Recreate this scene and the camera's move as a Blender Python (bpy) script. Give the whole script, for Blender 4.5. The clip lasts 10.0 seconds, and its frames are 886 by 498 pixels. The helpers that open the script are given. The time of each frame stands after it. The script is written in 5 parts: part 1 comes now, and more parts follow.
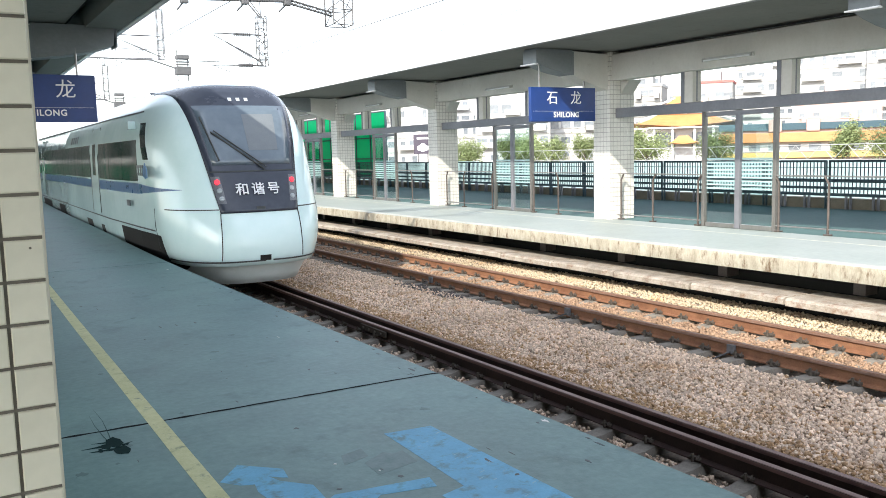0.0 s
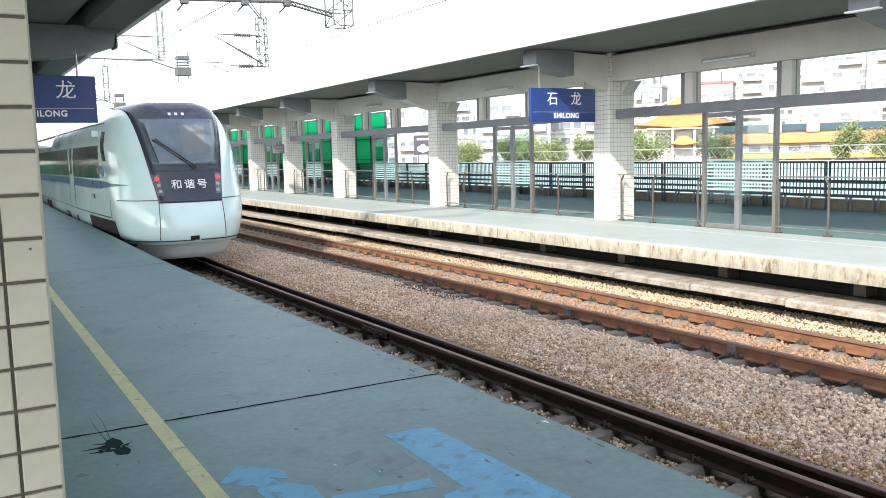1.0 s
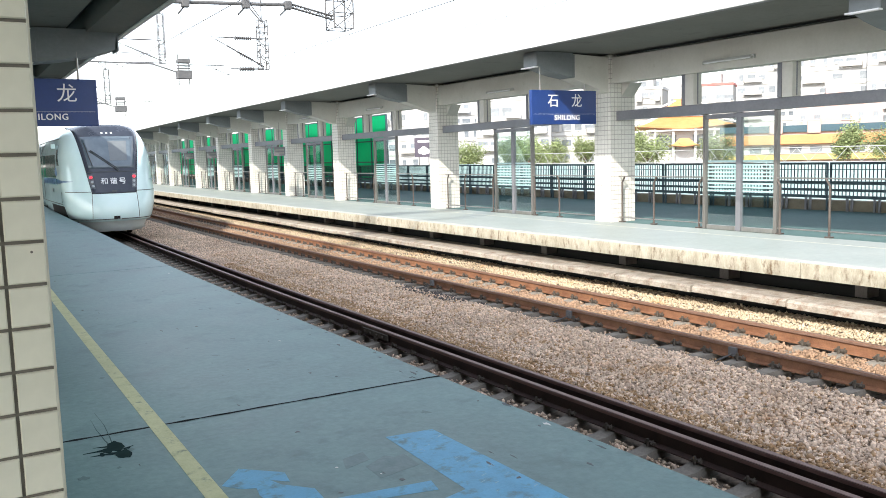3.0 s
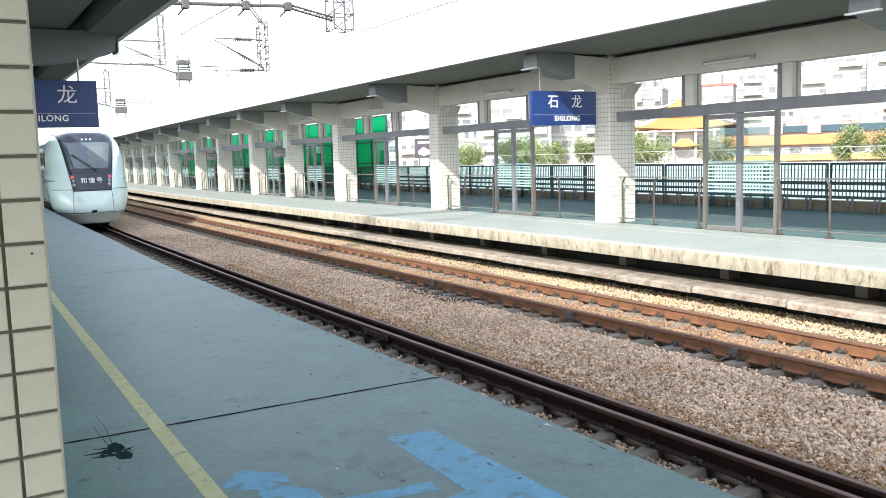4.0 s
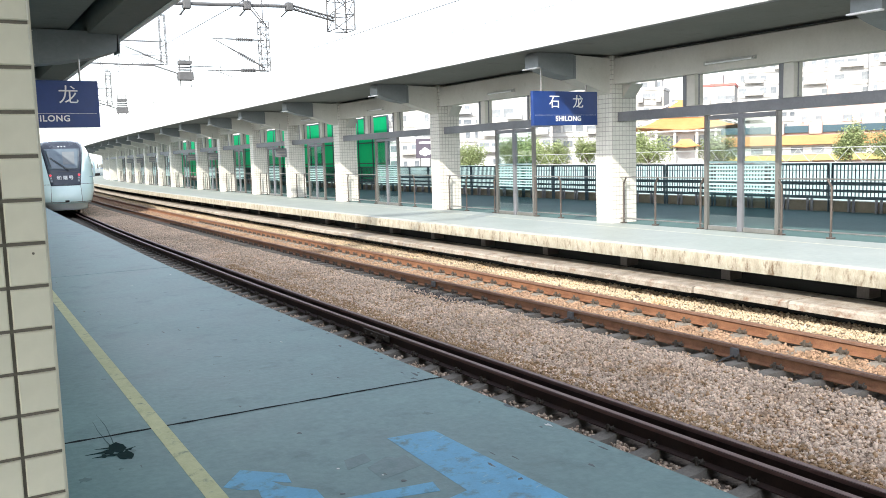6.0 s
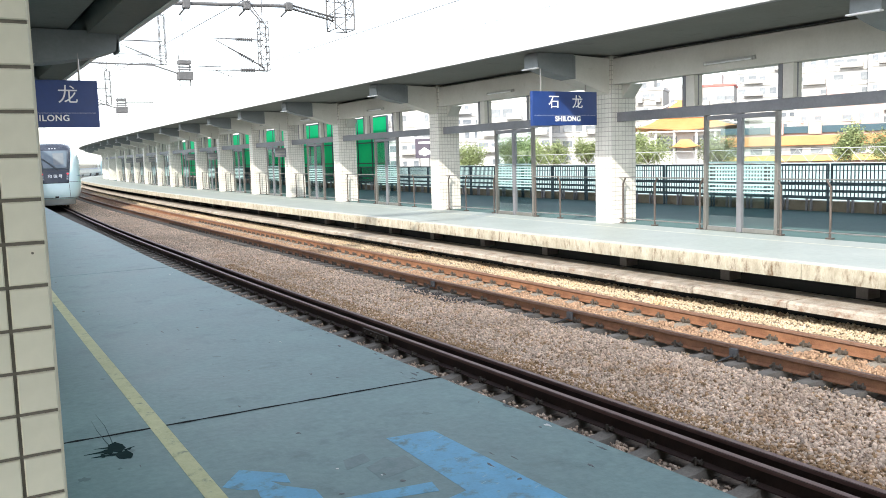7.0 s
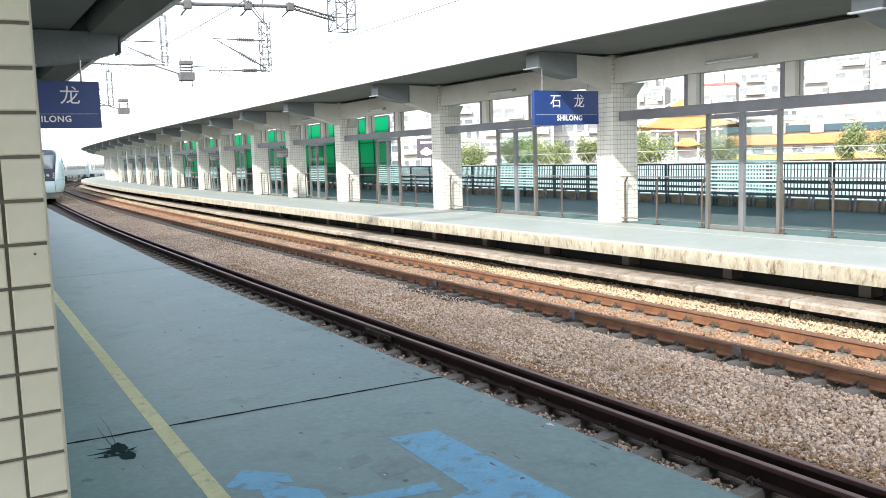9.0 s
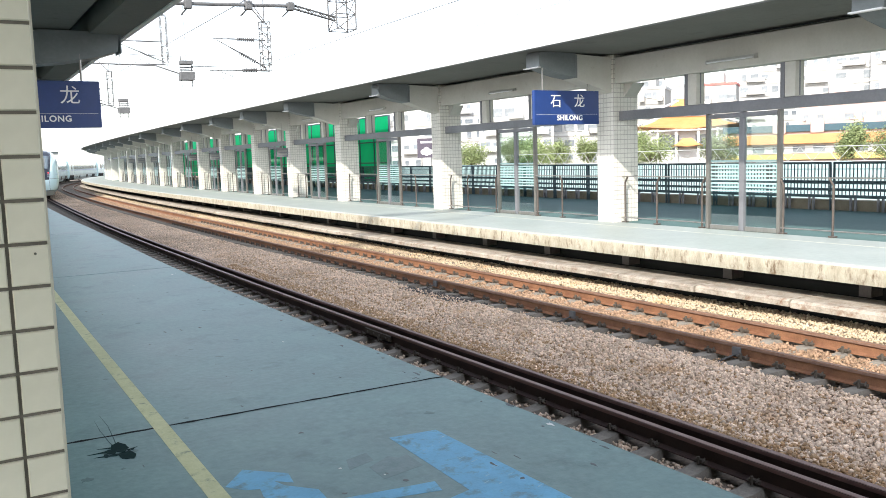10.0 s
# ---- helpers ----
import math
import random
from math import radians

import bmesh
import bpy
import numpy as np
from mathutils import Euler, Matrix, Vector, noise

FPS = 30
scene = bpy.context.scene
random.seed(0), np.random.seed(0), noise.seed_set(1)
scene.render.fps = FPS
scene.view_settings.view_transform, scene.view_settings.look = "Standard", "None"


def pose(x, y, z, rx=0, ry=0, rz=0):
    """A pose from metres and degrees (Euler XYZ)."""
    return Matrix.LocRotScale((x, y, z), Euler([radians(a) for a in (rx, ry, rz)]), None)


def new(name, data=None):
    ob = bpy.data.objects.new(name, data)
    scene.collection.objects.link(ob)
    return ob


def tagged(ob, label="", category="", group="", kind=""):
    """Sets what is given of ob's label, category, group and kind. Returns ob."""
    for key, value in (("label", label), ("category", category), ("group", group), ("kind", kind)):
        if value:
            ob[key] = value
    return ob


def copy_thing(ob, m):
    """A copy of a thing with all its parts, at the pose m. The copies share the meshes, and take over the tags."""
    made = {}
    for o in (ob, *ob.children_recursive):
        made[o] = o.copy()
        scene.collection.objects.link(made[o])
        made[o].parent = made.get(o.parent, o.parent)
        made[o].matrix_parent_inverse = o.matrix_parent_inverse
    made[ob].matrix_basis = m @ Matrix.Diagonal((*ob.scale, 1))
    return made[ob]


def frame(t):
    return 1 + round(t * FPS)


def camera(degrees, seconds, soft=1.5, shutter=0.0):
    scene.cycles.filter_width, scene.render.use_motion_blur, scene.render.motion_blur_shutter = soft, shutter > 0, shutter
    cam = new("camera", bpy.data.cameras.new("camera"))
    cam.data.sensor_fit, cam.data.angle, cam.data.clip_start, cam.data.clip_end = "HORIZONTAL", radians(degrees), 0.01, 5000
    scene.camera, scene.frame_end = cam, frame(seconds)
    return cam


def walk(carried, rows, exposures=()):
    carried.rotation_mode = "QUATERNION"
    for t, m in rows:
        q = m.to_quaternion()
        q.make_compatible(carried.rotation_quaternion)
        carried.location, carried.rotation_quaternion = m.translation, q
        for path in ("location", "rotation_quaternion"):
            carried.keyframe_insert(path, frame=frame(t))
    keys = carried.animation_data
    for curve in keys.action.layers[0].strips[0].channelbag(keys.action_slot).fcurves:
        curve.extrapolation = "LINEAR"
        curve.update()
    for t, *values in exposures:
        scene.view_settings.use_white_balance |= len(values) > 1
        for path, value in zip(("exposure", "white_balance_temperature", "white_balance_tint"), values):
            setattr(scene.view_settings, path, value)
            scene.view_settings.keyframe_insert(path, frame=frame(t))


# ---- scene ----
cam = camera(55.25, 10.0, soft=0.9)
EYE = (0.0, 0.0, 1.772)
walk(cam, [(t, pose(*EYE, rx, ry, rz)) for t, rx, ry, rz in (
    (0, 83.41, 1.475, -31.598), (0.5, 83.44, 1.44, -31.594), (1, 83.466, 1.46, -31.59), (1.5, 83.487, 1.50, -31.564),
    (2, 83.54, 1.542, -31.555), (2.5, 83.583, 1.57, -31.542), (4, 83.682, 1.68, -31.524), (4.5, 83.713, 1.64, -31.466),
    (5, 83.702, 1.63, -31.427), (5.5, 83.697, 1.69, -31.432), (7, 83.70, 1.61, -31.482), (7.5, 83.707, 1.66, -31.486),
    (8, 83.697, 1.732, -31.454), (8.5, 83.70, 1.755, -31.396), (9, 83.68, 1.79, -31.363), (9.5, 83.676, 1.79, -31.36),
    (10, 83.668, 1.78, -31.349))], exposures=[(0, 1.8), (10, 1.8)])

# ---- world and sun ----
SUN = Vector((-0.64, -0.45, 0.555)).normalized()          # direction towards the sun
world = bpy.data.worlds.new("sky")
scene.world = world
world.use_nodes = True
wn = world.node_tree
sky = wn.nodes.new("ShaderNodeTexSky")
sky.sky_type, sky.sun_disc = "NISHITA", False
sky.sun_elevation = math.asin(SUN.z)
sky.sun_rotation = math.atan2(SUN.x, SUN.y)
sky.air_density, sky.dust_density, sky.ozone_density = 1.0, 1.0, 1.0
wn.nodes["Background"].inputs["Strength"].default_value = 0.15
hazy = wn.nodes.new("ShaderNodeHueSaturation")            # thin white haze over the blue
hazy.inputs["Saturation"].default_value = 0.45
wn.links.new(sky.outputs[0], hazy.inputs["Color"])
wn.links.new(hazy.outputs[0], wn.nodes["Background"].inputs["Color"])
sun = new("sun", bpy.data.lights.new("sun", "SUN"))
sun.data.energy, sun.data.angle, sun.data.color = 2.1, radians(0.6), (1.0, 0.93, 0.82)
sun.rotation_euler = SUN.to_track_quat("Z", "Y").to_euler()

# ---- the line of the railway: a gentle bend to the right that tightens far off ----
KA, KB, S1 = -0.00079, -0.00394, 105.24
ZR = -0.805            # top of the rails; platforms are at 0
E1, E2, COL = 3.41, 11.204, 14.18   # platform edges and the front of the far columns


def along(s):
    sa, sb = min(s, S1), max(s - S1, 0.0)
    a = KA * sa
    b = KB * sb
    x = -(1 - math.cos(a)) / KA - (math.sin(a) * math.sin(b) + math.cos(a) * (1 - math.cos(b))) / KB
    y = math.sin(a) / KA + (math.cos(a) * math.sin(b) - math.sin(a) * (1 - math.cos(b))) / KB
    return x, y, a + b


def at(d, s, z=0.0):
    x, y, h = along(s)
    return Vector((x + d * math.cos(h), y + d * math.sin(h), z))


def between(rows, s):
    for (a, u), (b, v) in zip(rows, rows[1:]):
        if s <= b:
            f = max(0.0, (s - a) / (b - a))
            return u + (v - u) * f * f * (3 - 2 * f) if u == 0 else u + (v - u) * f
    return rows[-1][1]


def drift(s):
    """The near track and platform swing a little closer to the far ones further off."""
    return between(((14, 0.0), (28, 0.07), (38, 0.15), (50, 0.30), (62, 0.42), (90, 0.46), (140, 0.3), (300, 0.0)), s)


def lip(s):
    return drift(s) + between(((13, 0.0), (22, 0.06), (300, 0.06)), s)


def rise(s):
    return between(((13, 0.0), (28, 0.07), (40, 0.12), (300, 0.12)), s)


def here(d, s, z=0.0, turn=0.0):
    """Pose on the line: x across to the right, y along it."""
    p = at(d, s, z)
    return pose(p.x, p.y, p.z, 0, 0, math.degrees(along(s)[2]) + turn)


# ---- materials ----
def nodes_of(name):
    m = bpy.data.materials.new(name)
    m.use_nodes = True
    return m, m.node_tree.nodes, m.node_tree.links, m.node_tree.nodes["Principled BSDF"]


def surface(name, a, b, rough=0.6, metal=0.0, scale=3.0, fine=40.0, bump=0.15, c=None, spots=0.0, rand=0.0, spec=0.5, coat=0.0, stretch=(1, 1, 1)):
    """Two colours mixed by a coarse and a fine noise; c: stain colour; rand: change from piece to piece."""
    m, n, l, p = nodes_of(name)
    co = n.new("ShaderNodeTexCoord")
    mp = n.new("ShaderNodeMapping")
    mp.inputs["Scale"].default_value = stretch
    l.new(co.outputs["Object"], mp.inputs["Vector"])
    n1, n2 = n.new("ShaderNodeTexNoise"), n.new("ShaderNodeTexNoise")
    for q, sc, de in ((n1, scale, 6), (n2, fine, 4)):
        q.inputs["Scale"].default_value, q.inputs["Detail"].default_value = sc, de
        q.inputs["Roughness"].default_value = 0.65
        l.new(mp.outputs[0], q.inputs["Vector"])
    add = n.new("ShaderNodeMath")
    add.operation = "MULTIPLY_ADD"
    l.new(n2.outputs["Fac"], add.inputs[0])
    add.inputs[1].default_value = 0.5
    l.new(n1.outputs["Fac"], add.inputs[2])
    ramp = n.new("ShaderNodeValToRGB")
    ramp.color_ramp.elements[0].position, ramp.color_ramp.elements[1].position = 0.5, 1.0
    ramp.color_ramp.elements[0].color, ramp.color_ramp.elements[1].color = (*a, 1), (*b, 1)
    l.new(add.outputs[0], ramp.inputs[0])
    out = ramp.outputs[0]
    if c:
        n3 = n.new("ShaderNodeTexNoise")
        n3.inputs["Scale"].default_value, n3.inputs["Detail"].default_value = scale * 1.7, 8
        n3.inputs["Roughness"].default_value = 0.7
        l.new(mp.outputs[0], n3.inputs["Vector"])
        r3 = n.new("ShaderNodeValToRGB")
        r3.color_ramp.elements[0].position, r3.color_ramp.elements[1].position = 0.56 - spots, 0.72 - spots
        l.new(n3.outputs["Fac"], r3.inputs[0])
        mx = n.new("ShaderNodeMix")
        mx.data_type = "RGBA"
        l.new(r3.outputs[0], mx.inputs[0])
        l.new(out, mx.inputs[6])
        mx.inputs[7].default_value = (*c, 1)
        out = mx.outputs[2]
    if rand:
        oi = n.new("ShaderNodeObjectInfo")
        geo = n.new("ShaderNodeNewGeometry")
        ad = n.new("ShaderNodeMath")
        ad.operation = "ADD"
        l.new(oi.outputs["Random"], ad.inputs[0])
        l.new(geo.outputs["Random Per Island"], ad.inputs[1])
        mr = n.new("ShaderNodeMapRange")
        mr.inputs[2].default_value = 2.0
        mr.inputs[3].default_value, mr.inputs[4].default_value = 1 - rand, 1 + rand
        l.new(ad.outputs[0], mr.inputs[0])
        hv = n.new("ShaderNodeHueSaturation")
        l.new(mr.outputs[0], hv.inputs["Value"])
        l.new(out, hv.inputs["Color"])
        out = hv.outputs[0]
    l.new(out, p.inputs["Base Color"])
    rr = n.new("ShaderNodeMapRange")
    rr.inputs[3].default_value, rr.inputs[4].default_value = max(rough - 0.12, 0.02), min(rough + 0.12, 1)
    l.new(n1.outputs["Fac"], rr.inputs[0])
    l.new(rr.outputs[0], p.inputs["Roughness"])
    p.inputs["Metallic"].default_value = metal
    p.inputs["Specular IOR Level"].default_value = spec
    p.inputs["Coat Weight"].default_value = coat
    p.inputs["Coat Roughness"].default_value = 0.06
    if bump:
        bp = n.new("ShaderNodeBump")
        bp.inputs["Strength"].default_value, bp.inputs["Distance"].default_value = bump, 0.01
        l.new(n2.outputs["Fac"], bp.inputs["Height"])
        l.new(bp.outputs[0], p.inputs["Normal"])
    return m


def glass(name, tint=(0.9, 0.97, 0.95), rough=0.02, mixed=0.12):
    m, n, l, p = nodes_of(name)
    tr, gl, mx = n.new("ShaderNodeBsdfTransparent"), n.new("ShaderNodeBsdfGlossy"), n.new("ShaderNodeMixShader")
    tr.inputs[0].default_value = (*tint, 1)
    gl.inputs["Roughness"].default_value = rough
    mx.inputs[0].default_value = mixed
    l.new(tr.outputs[0], mx.inputs[1])
    l.new(gl.outputs[0], mx.inputs[2])
    l.new(mx.outputs[0], n["Material Output"].inputs["Surface"])
    return m


def glow(name, colour, power):
    m, n, l, p = nodes_of(name)
    p.inputs["Base Color"].default_value = (*colour, 1)
    p.inputs["Emission Color"].default_value = (*colour, 1)
    p.inputs["Emission Strength"].default_value = power
    return m


M_PLATFORM = surface("painted_platform", (0.061, 0.146, 0.148), (0.158, 0.276, 0.272), 0.46, scale=0.9, fine=18, bump=0.25, c=(0.050, 0.118, 0.121), spots=0.01, spec=0.42)
M_YELLOW = surface("yellow_paint", (0.47, 0.49, 0.25), (0.66, 0.66, 0.40), 0.65, scale=6, fine=60, c=(0.15, 0.21, 0.16), spots=0.01)
M_BLUE = surface("blue_paint", (0.075, 0.305, 0.50), (0.14, 0.45, 0.68), 0.55, scale=5, fine=55, c=(0.085, 0.19, 0.22), spots=0.045)
M_CONCRETE = surface("stained_concrete", (0.25, 0.225, 0.165), (0.48, 0.45, 0.37), 0.85, scale=4.5, fine=38, bump=0.6, c=(0.12, 0.077, 0.042), spots=0.03, stretch=(1, 1, 0.4))
M_COPING = surface("old_coping_concrete", (0.17, 0.145, 0.115), (0.44, 0.395, 0.335), 0.9, scale=3.4, fine=30, bump=0.9, c=(0.19, 0.115, 0.075), spots=0.035, rand=0.16)
M_FARLINE = surface("worn_cream_line", (0.40, 0.41, 0.36), (0.52, 0.52, 0.45), 0.6, scale=4, fine=30)
M_EDGE = surface("worn_white_edge", (0.36, 0.37, 0.345), (0.56, 0.565, 0.53), 0.7, scale=3, fine=24, c=(0.27, 0.27, 0.235), spots=0.0)
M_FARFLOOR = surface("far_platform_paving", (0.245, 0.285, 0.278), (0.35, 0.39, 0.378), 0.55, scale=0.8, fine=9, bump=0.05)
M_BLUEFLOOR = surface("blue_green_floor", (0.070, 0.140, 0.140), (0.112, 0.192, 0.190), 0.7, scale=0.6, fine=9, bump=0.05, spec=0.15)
# near-black: the shade of recesses and undersides is put into this colour
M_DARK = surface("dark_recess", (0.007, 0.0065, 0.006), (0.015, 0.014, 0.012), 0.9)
# bed colour darkened to paint the shade in gaps between loose stones
M_BALLAST = surface("ballast_bed", (0.085, 0.066, 0.05), (0.27, 0.215, 0.165), 0.95, scale=14, fine=34, bump=1.0)
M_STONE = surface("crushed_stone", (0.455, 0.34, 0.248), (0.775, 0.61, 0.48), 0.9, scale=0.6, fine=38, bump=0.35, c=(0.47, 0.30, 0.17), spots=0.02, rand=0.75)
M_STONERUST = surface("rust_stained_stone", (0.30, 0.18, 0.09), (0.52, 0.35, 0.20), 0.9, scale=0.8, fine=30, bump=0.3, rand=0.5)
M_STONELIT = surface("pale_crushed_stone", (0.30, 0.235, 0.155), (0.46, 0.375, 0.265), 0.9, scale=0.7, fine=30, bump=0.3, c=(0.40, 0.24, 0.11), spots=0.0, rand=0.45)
M_SLEEPER = surface("concrete_sleeper", (0.14, 0.125, 0.105), (0.25, 0.225, 0.19), 0.9, scale=5, fine=40, bump=0.3, rand=0.15)
M_RAIL = surface("dark_rail_steel", (0.030, 0.016, 0.013), (0.065, 0.036, 0.029), 0.6, 0.1, scale=5, fine=60, bump=0.2)
M_RAILTOP = surface("worn_rail_head", (0.12, 0.062, 0.052), (0.19, 0.112, 0.097), 0.45, 0.2, scale=6, fine=60, bump=0.05, stretch=(4, 0.3, 4))
M_RUST = surface("rusty_rail", (0.13, 0.053, 0.027), (0.28, 0.138, 0.072), 0.75, 0.1, scale=4, fine=60, bump=0.25)
M_RUSTTOP = surface("rusty_rail_head", (0.20, 0.115, 0.08), (0.30, 0.19, 0.145), 0.5, 0.4, scale=6, fine=60, bump=0.1)
M_CLIP = surface("rail_clip_iron", (0.06, 0.05, 0.04), (0.12, 0.10, 0.08), 0.8, 0.3, fine=60)
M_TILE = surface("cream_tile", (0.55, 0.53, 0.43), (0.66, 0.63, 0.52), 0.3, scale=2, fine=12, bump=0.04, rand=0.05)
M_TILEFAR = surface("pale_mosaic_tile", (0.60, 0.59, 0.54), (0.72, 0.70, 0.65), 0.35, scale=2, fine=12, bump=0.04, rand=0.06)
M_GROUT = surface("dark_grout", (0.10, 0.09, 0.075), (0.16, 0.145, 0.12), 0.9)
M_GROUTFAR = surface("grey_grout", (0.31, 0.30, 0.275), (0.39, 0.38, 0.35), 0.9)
M_PLASTER = surface("cream_plaster", (0.53, 0.52, 0.475), (0.63, 0.62, 0.575), 0.8, scale=1.2, fine=18, bump=0.08, c=(0.42, 0.40, 0.35), spots=-0.05)
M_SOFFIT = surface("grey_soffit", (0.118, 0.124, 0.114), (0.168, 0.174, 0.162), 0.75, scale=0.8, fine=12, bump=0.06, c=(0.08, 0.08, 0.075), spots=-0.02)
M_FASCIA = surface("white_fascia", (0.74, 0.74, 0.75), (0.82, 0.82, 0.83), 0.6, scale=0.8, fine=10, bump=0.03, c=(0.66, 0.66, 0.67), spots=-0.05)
M_BRACKET = surface("grey_painted_steel", (0.16, 0.18, 0.19), (0.22, 0.24, 0.25), 0.5, scale=2, fine=20, bump=0.04)
M_LINTEL = surface("dull_grey_aluminium", (0.165, 0.168, 0.185), (0.225, 0.23, 0.25), 0.45, 0.3, scale=2, fine=20, bump=0.03)
M_STEEL = surface("brushed_steel", (0.27, 0.26, 0.245), (0.38, 0.37, 0.35), 0.35, 0.8, scale=4, fine=60, bump=0.03, stretch=(1, 1, 0.2))
M_POST = surface("brown_grey_post", (0.075, 0.062, 0.055), (0.135, 0.115, 0.102), 0.5, 0.4, scale=4, fine=40, bump=0.05)
M_SIGN = surface("blue_sign_face", (0.009, 0.034, 0.15), (0.014, 0.045, 0.19), 0.35, scale=3, fine=20, bump=0.0)
M_WHITE = surface("white_lettering", (0.75, 0.76, 0.78), (0.82, 0.83, 0.84), 0.5, bump=0.0)
M_TRAIN = surface("white_train_paint", (0.62, 0.81, 0.81), (0.70, 0.865, 0.87), 0.22, scale=0.5, fine=6, bump=0.0, coat=0.6)
M_SKIRT = surface("grey_train_skirt", (0.58, 0.64, 0.63), (0.66, 0.71, 0.70), 0.4, scale=1, fine=8, bump=0.0)
M_MASK = surface("black_nose_mask", (0.030, 0.037, 0.054), (0.044, 0.053, 0.074), 0.25, scale=1, fine=8, bump=0.0)
M_SEAM = surface("dark_panel_seam", (0.03, 0.035, 0.035), (0.05, 0.055, 0.055), 0.7, bump=0.0)
M_STRIPE = surface("blue_train_stripe", (0.03, 0.10, 0.24), (0.045, 0.13, 0.29), 0.3, bump=0.0)
M_MARK = surface("grey_lettering_paint", (0.10, 0.12, 0.13), (0.17, 0.19, 0.20), 0.5, bump=0.0)
M_EMBLEM = surface("pale_blue_emblem", (0.10, 0.20, 0.36), (0.16, 0.28, 0.46), 0.4, bump=0.0)
M_WINDOW = surface("tinted_train_window", (0.010, 0.016, 0.016), (0.018, 0.026, 0.026), 0.05, bump=0.0, spec=0.35)
M_SCREEN = surface("windscreen_glass", (0.085, 0.115, 0.145), (0.13, 0.17, 0.205), 0.08, scale=1.2, fine=6, bump=0.0, spec=0.8)
M_BLIND = surface("pale_cab_blind", (0.13, 0.15, 0.165), (0.165, 0.185, 0.20), 0.2, bump=0.0)
M_GREEN = surface("green_translucent_sheet", (0.0, 0.36, 0.17), (0.01, 0.52, 0.27), 0.4, scale=1.5, fine=8, bump=0.03)


def let_through(m, colour, share):
    """Lets part of the light behind a thin sheet shine through it."""
    n, l = m.node_tree.nodes, m.node_tree.links
    tl, mx = n.new("ShaderNodeBsdfTranslucent"), n.new("ShaderNodeMixShader")
    tl.inputs["Color"].default_value = (*colour, 1)
    mx.inputs[0].default_value = share
    l.new(n["Principled BSDF"].outputs[0], mx.inputs[1])
    l.new(tl.outputs[0], mx.inputs[2])
    l.new(mx.outputs[0], n["Material Output"].inputs["Surface"])


let_through(M_GREEN, (0.01, 0.66, 0.34), 0.6)
M_MAST = surface("galvanised_mast", (0.07, 0.072, 0.075), (0.12, 0.12, 0.125), 0.7, 0.0, scale=3, fine=30)
M_WIRE = surface("weathered_wire", (0.04, 0.04, 0.042), (0.07, 0.07, 0.072), 0.7, 0.0)
M_GLASS = glass("clear_door_glass", (0.88, 0.95, 0.94))
M_LAMPTUBE = surface("unlit_tube_lamp", (0.42, 0.42, 0.40), (0.50, 0.50, 0.47), 0.5, bump=0.0)
M_REDLAMP = glow("red_tail_lamp", (1.0, 0.03, 0.05), 0.55)
M_HEADLAMP = glow("white_marker_lamp", (0.40, 0.44, 0.47), 0.12)
M_LENS = surface("clear_lamp_lens", (0.30, 0.34, 0.37), (0.42, 0.46, 0.49), 0.15, bump=0.0)
M_LAMPGLASS = surface("grey_lamp_glass", (0.09, 0.10, 0.115), (0.16, 0.175, 0.19), 0.1, bump=0.0)


# ---- building blocks ----
def mesh_of(name, bm, material, smooth=False):
    me = bpy.data.meshes.new(name)
    bmesh.ops.recalc_face_normals(bm, faces=bm.faces)
    bm.to_mesh(me)
    bm.free()
    me.materials.append(material)
    if smooth:
        for f in me.polygons:
            f.use_smooth = True
    return me


def part(name, bm, material, parent=None, label="", m=None, smooth=False):
    """One mesh object, from a bmesh or a shared mesh, under a thing or a part."""
    me = bm if isinstance(bm, bpy.types.Mesh) else mesh_of(name, bm, material, smooth)
    ob = new(name, me)
    ob.parent = parent
    if m is not None:
        ob.matrix_basis = m
    if label:
        ob["label"] = label
    return ob


def empty(name, m=None, **tags):
    ob = new(name)
    if m is not None:
        ob.matrix_basis = m
    return tagged(ob, **tags)


def box(x0, x1, y0, y1, z0, z1, bevel=0.0, bm=None, m=None):
    own = bmesh.new()
    bmesh.ops.create_cube(own, size=1, matrix=Matrix.Translation(((x0 + x1) / 2, (y0 + y1) / 2, (z0 + z1) / 2)) @ Matrix.Diagonal((abs(x1 - x0), abs(y1 - y0), abs(z1 - z0), 1)))
    if bevel:
        bmesh.ops.bevel(own, geom=own.edges[:], offset=bevel, segments=2, affect="EDGES", profile=0.6)
    if m is not None:
        own.transform(m)
    if bm is None:
        return own
    me = bpy.data.meshes.new("tmp")
    own.to_mesh(me)
    own.free()
    bm.from_mesh(me)
    bpy.data.meshes.remove(me)
    return bm


def rod(a, b, r, bm=None, sides=8):
    bm = bm or bmesh.new()
    a, b = Vector(a), Vector(b)
    turn = (b - a).to_track_quat("Z", "Y").to_matrix().to_4x4()
    bmesh.ops.create_cone(bm, cap_ends=True, segments=sides, radius1=r, radius2=r, depth=(b - a).length, matrix=Matrix.Translation((a + b) / 2) @ turn)
    return bm


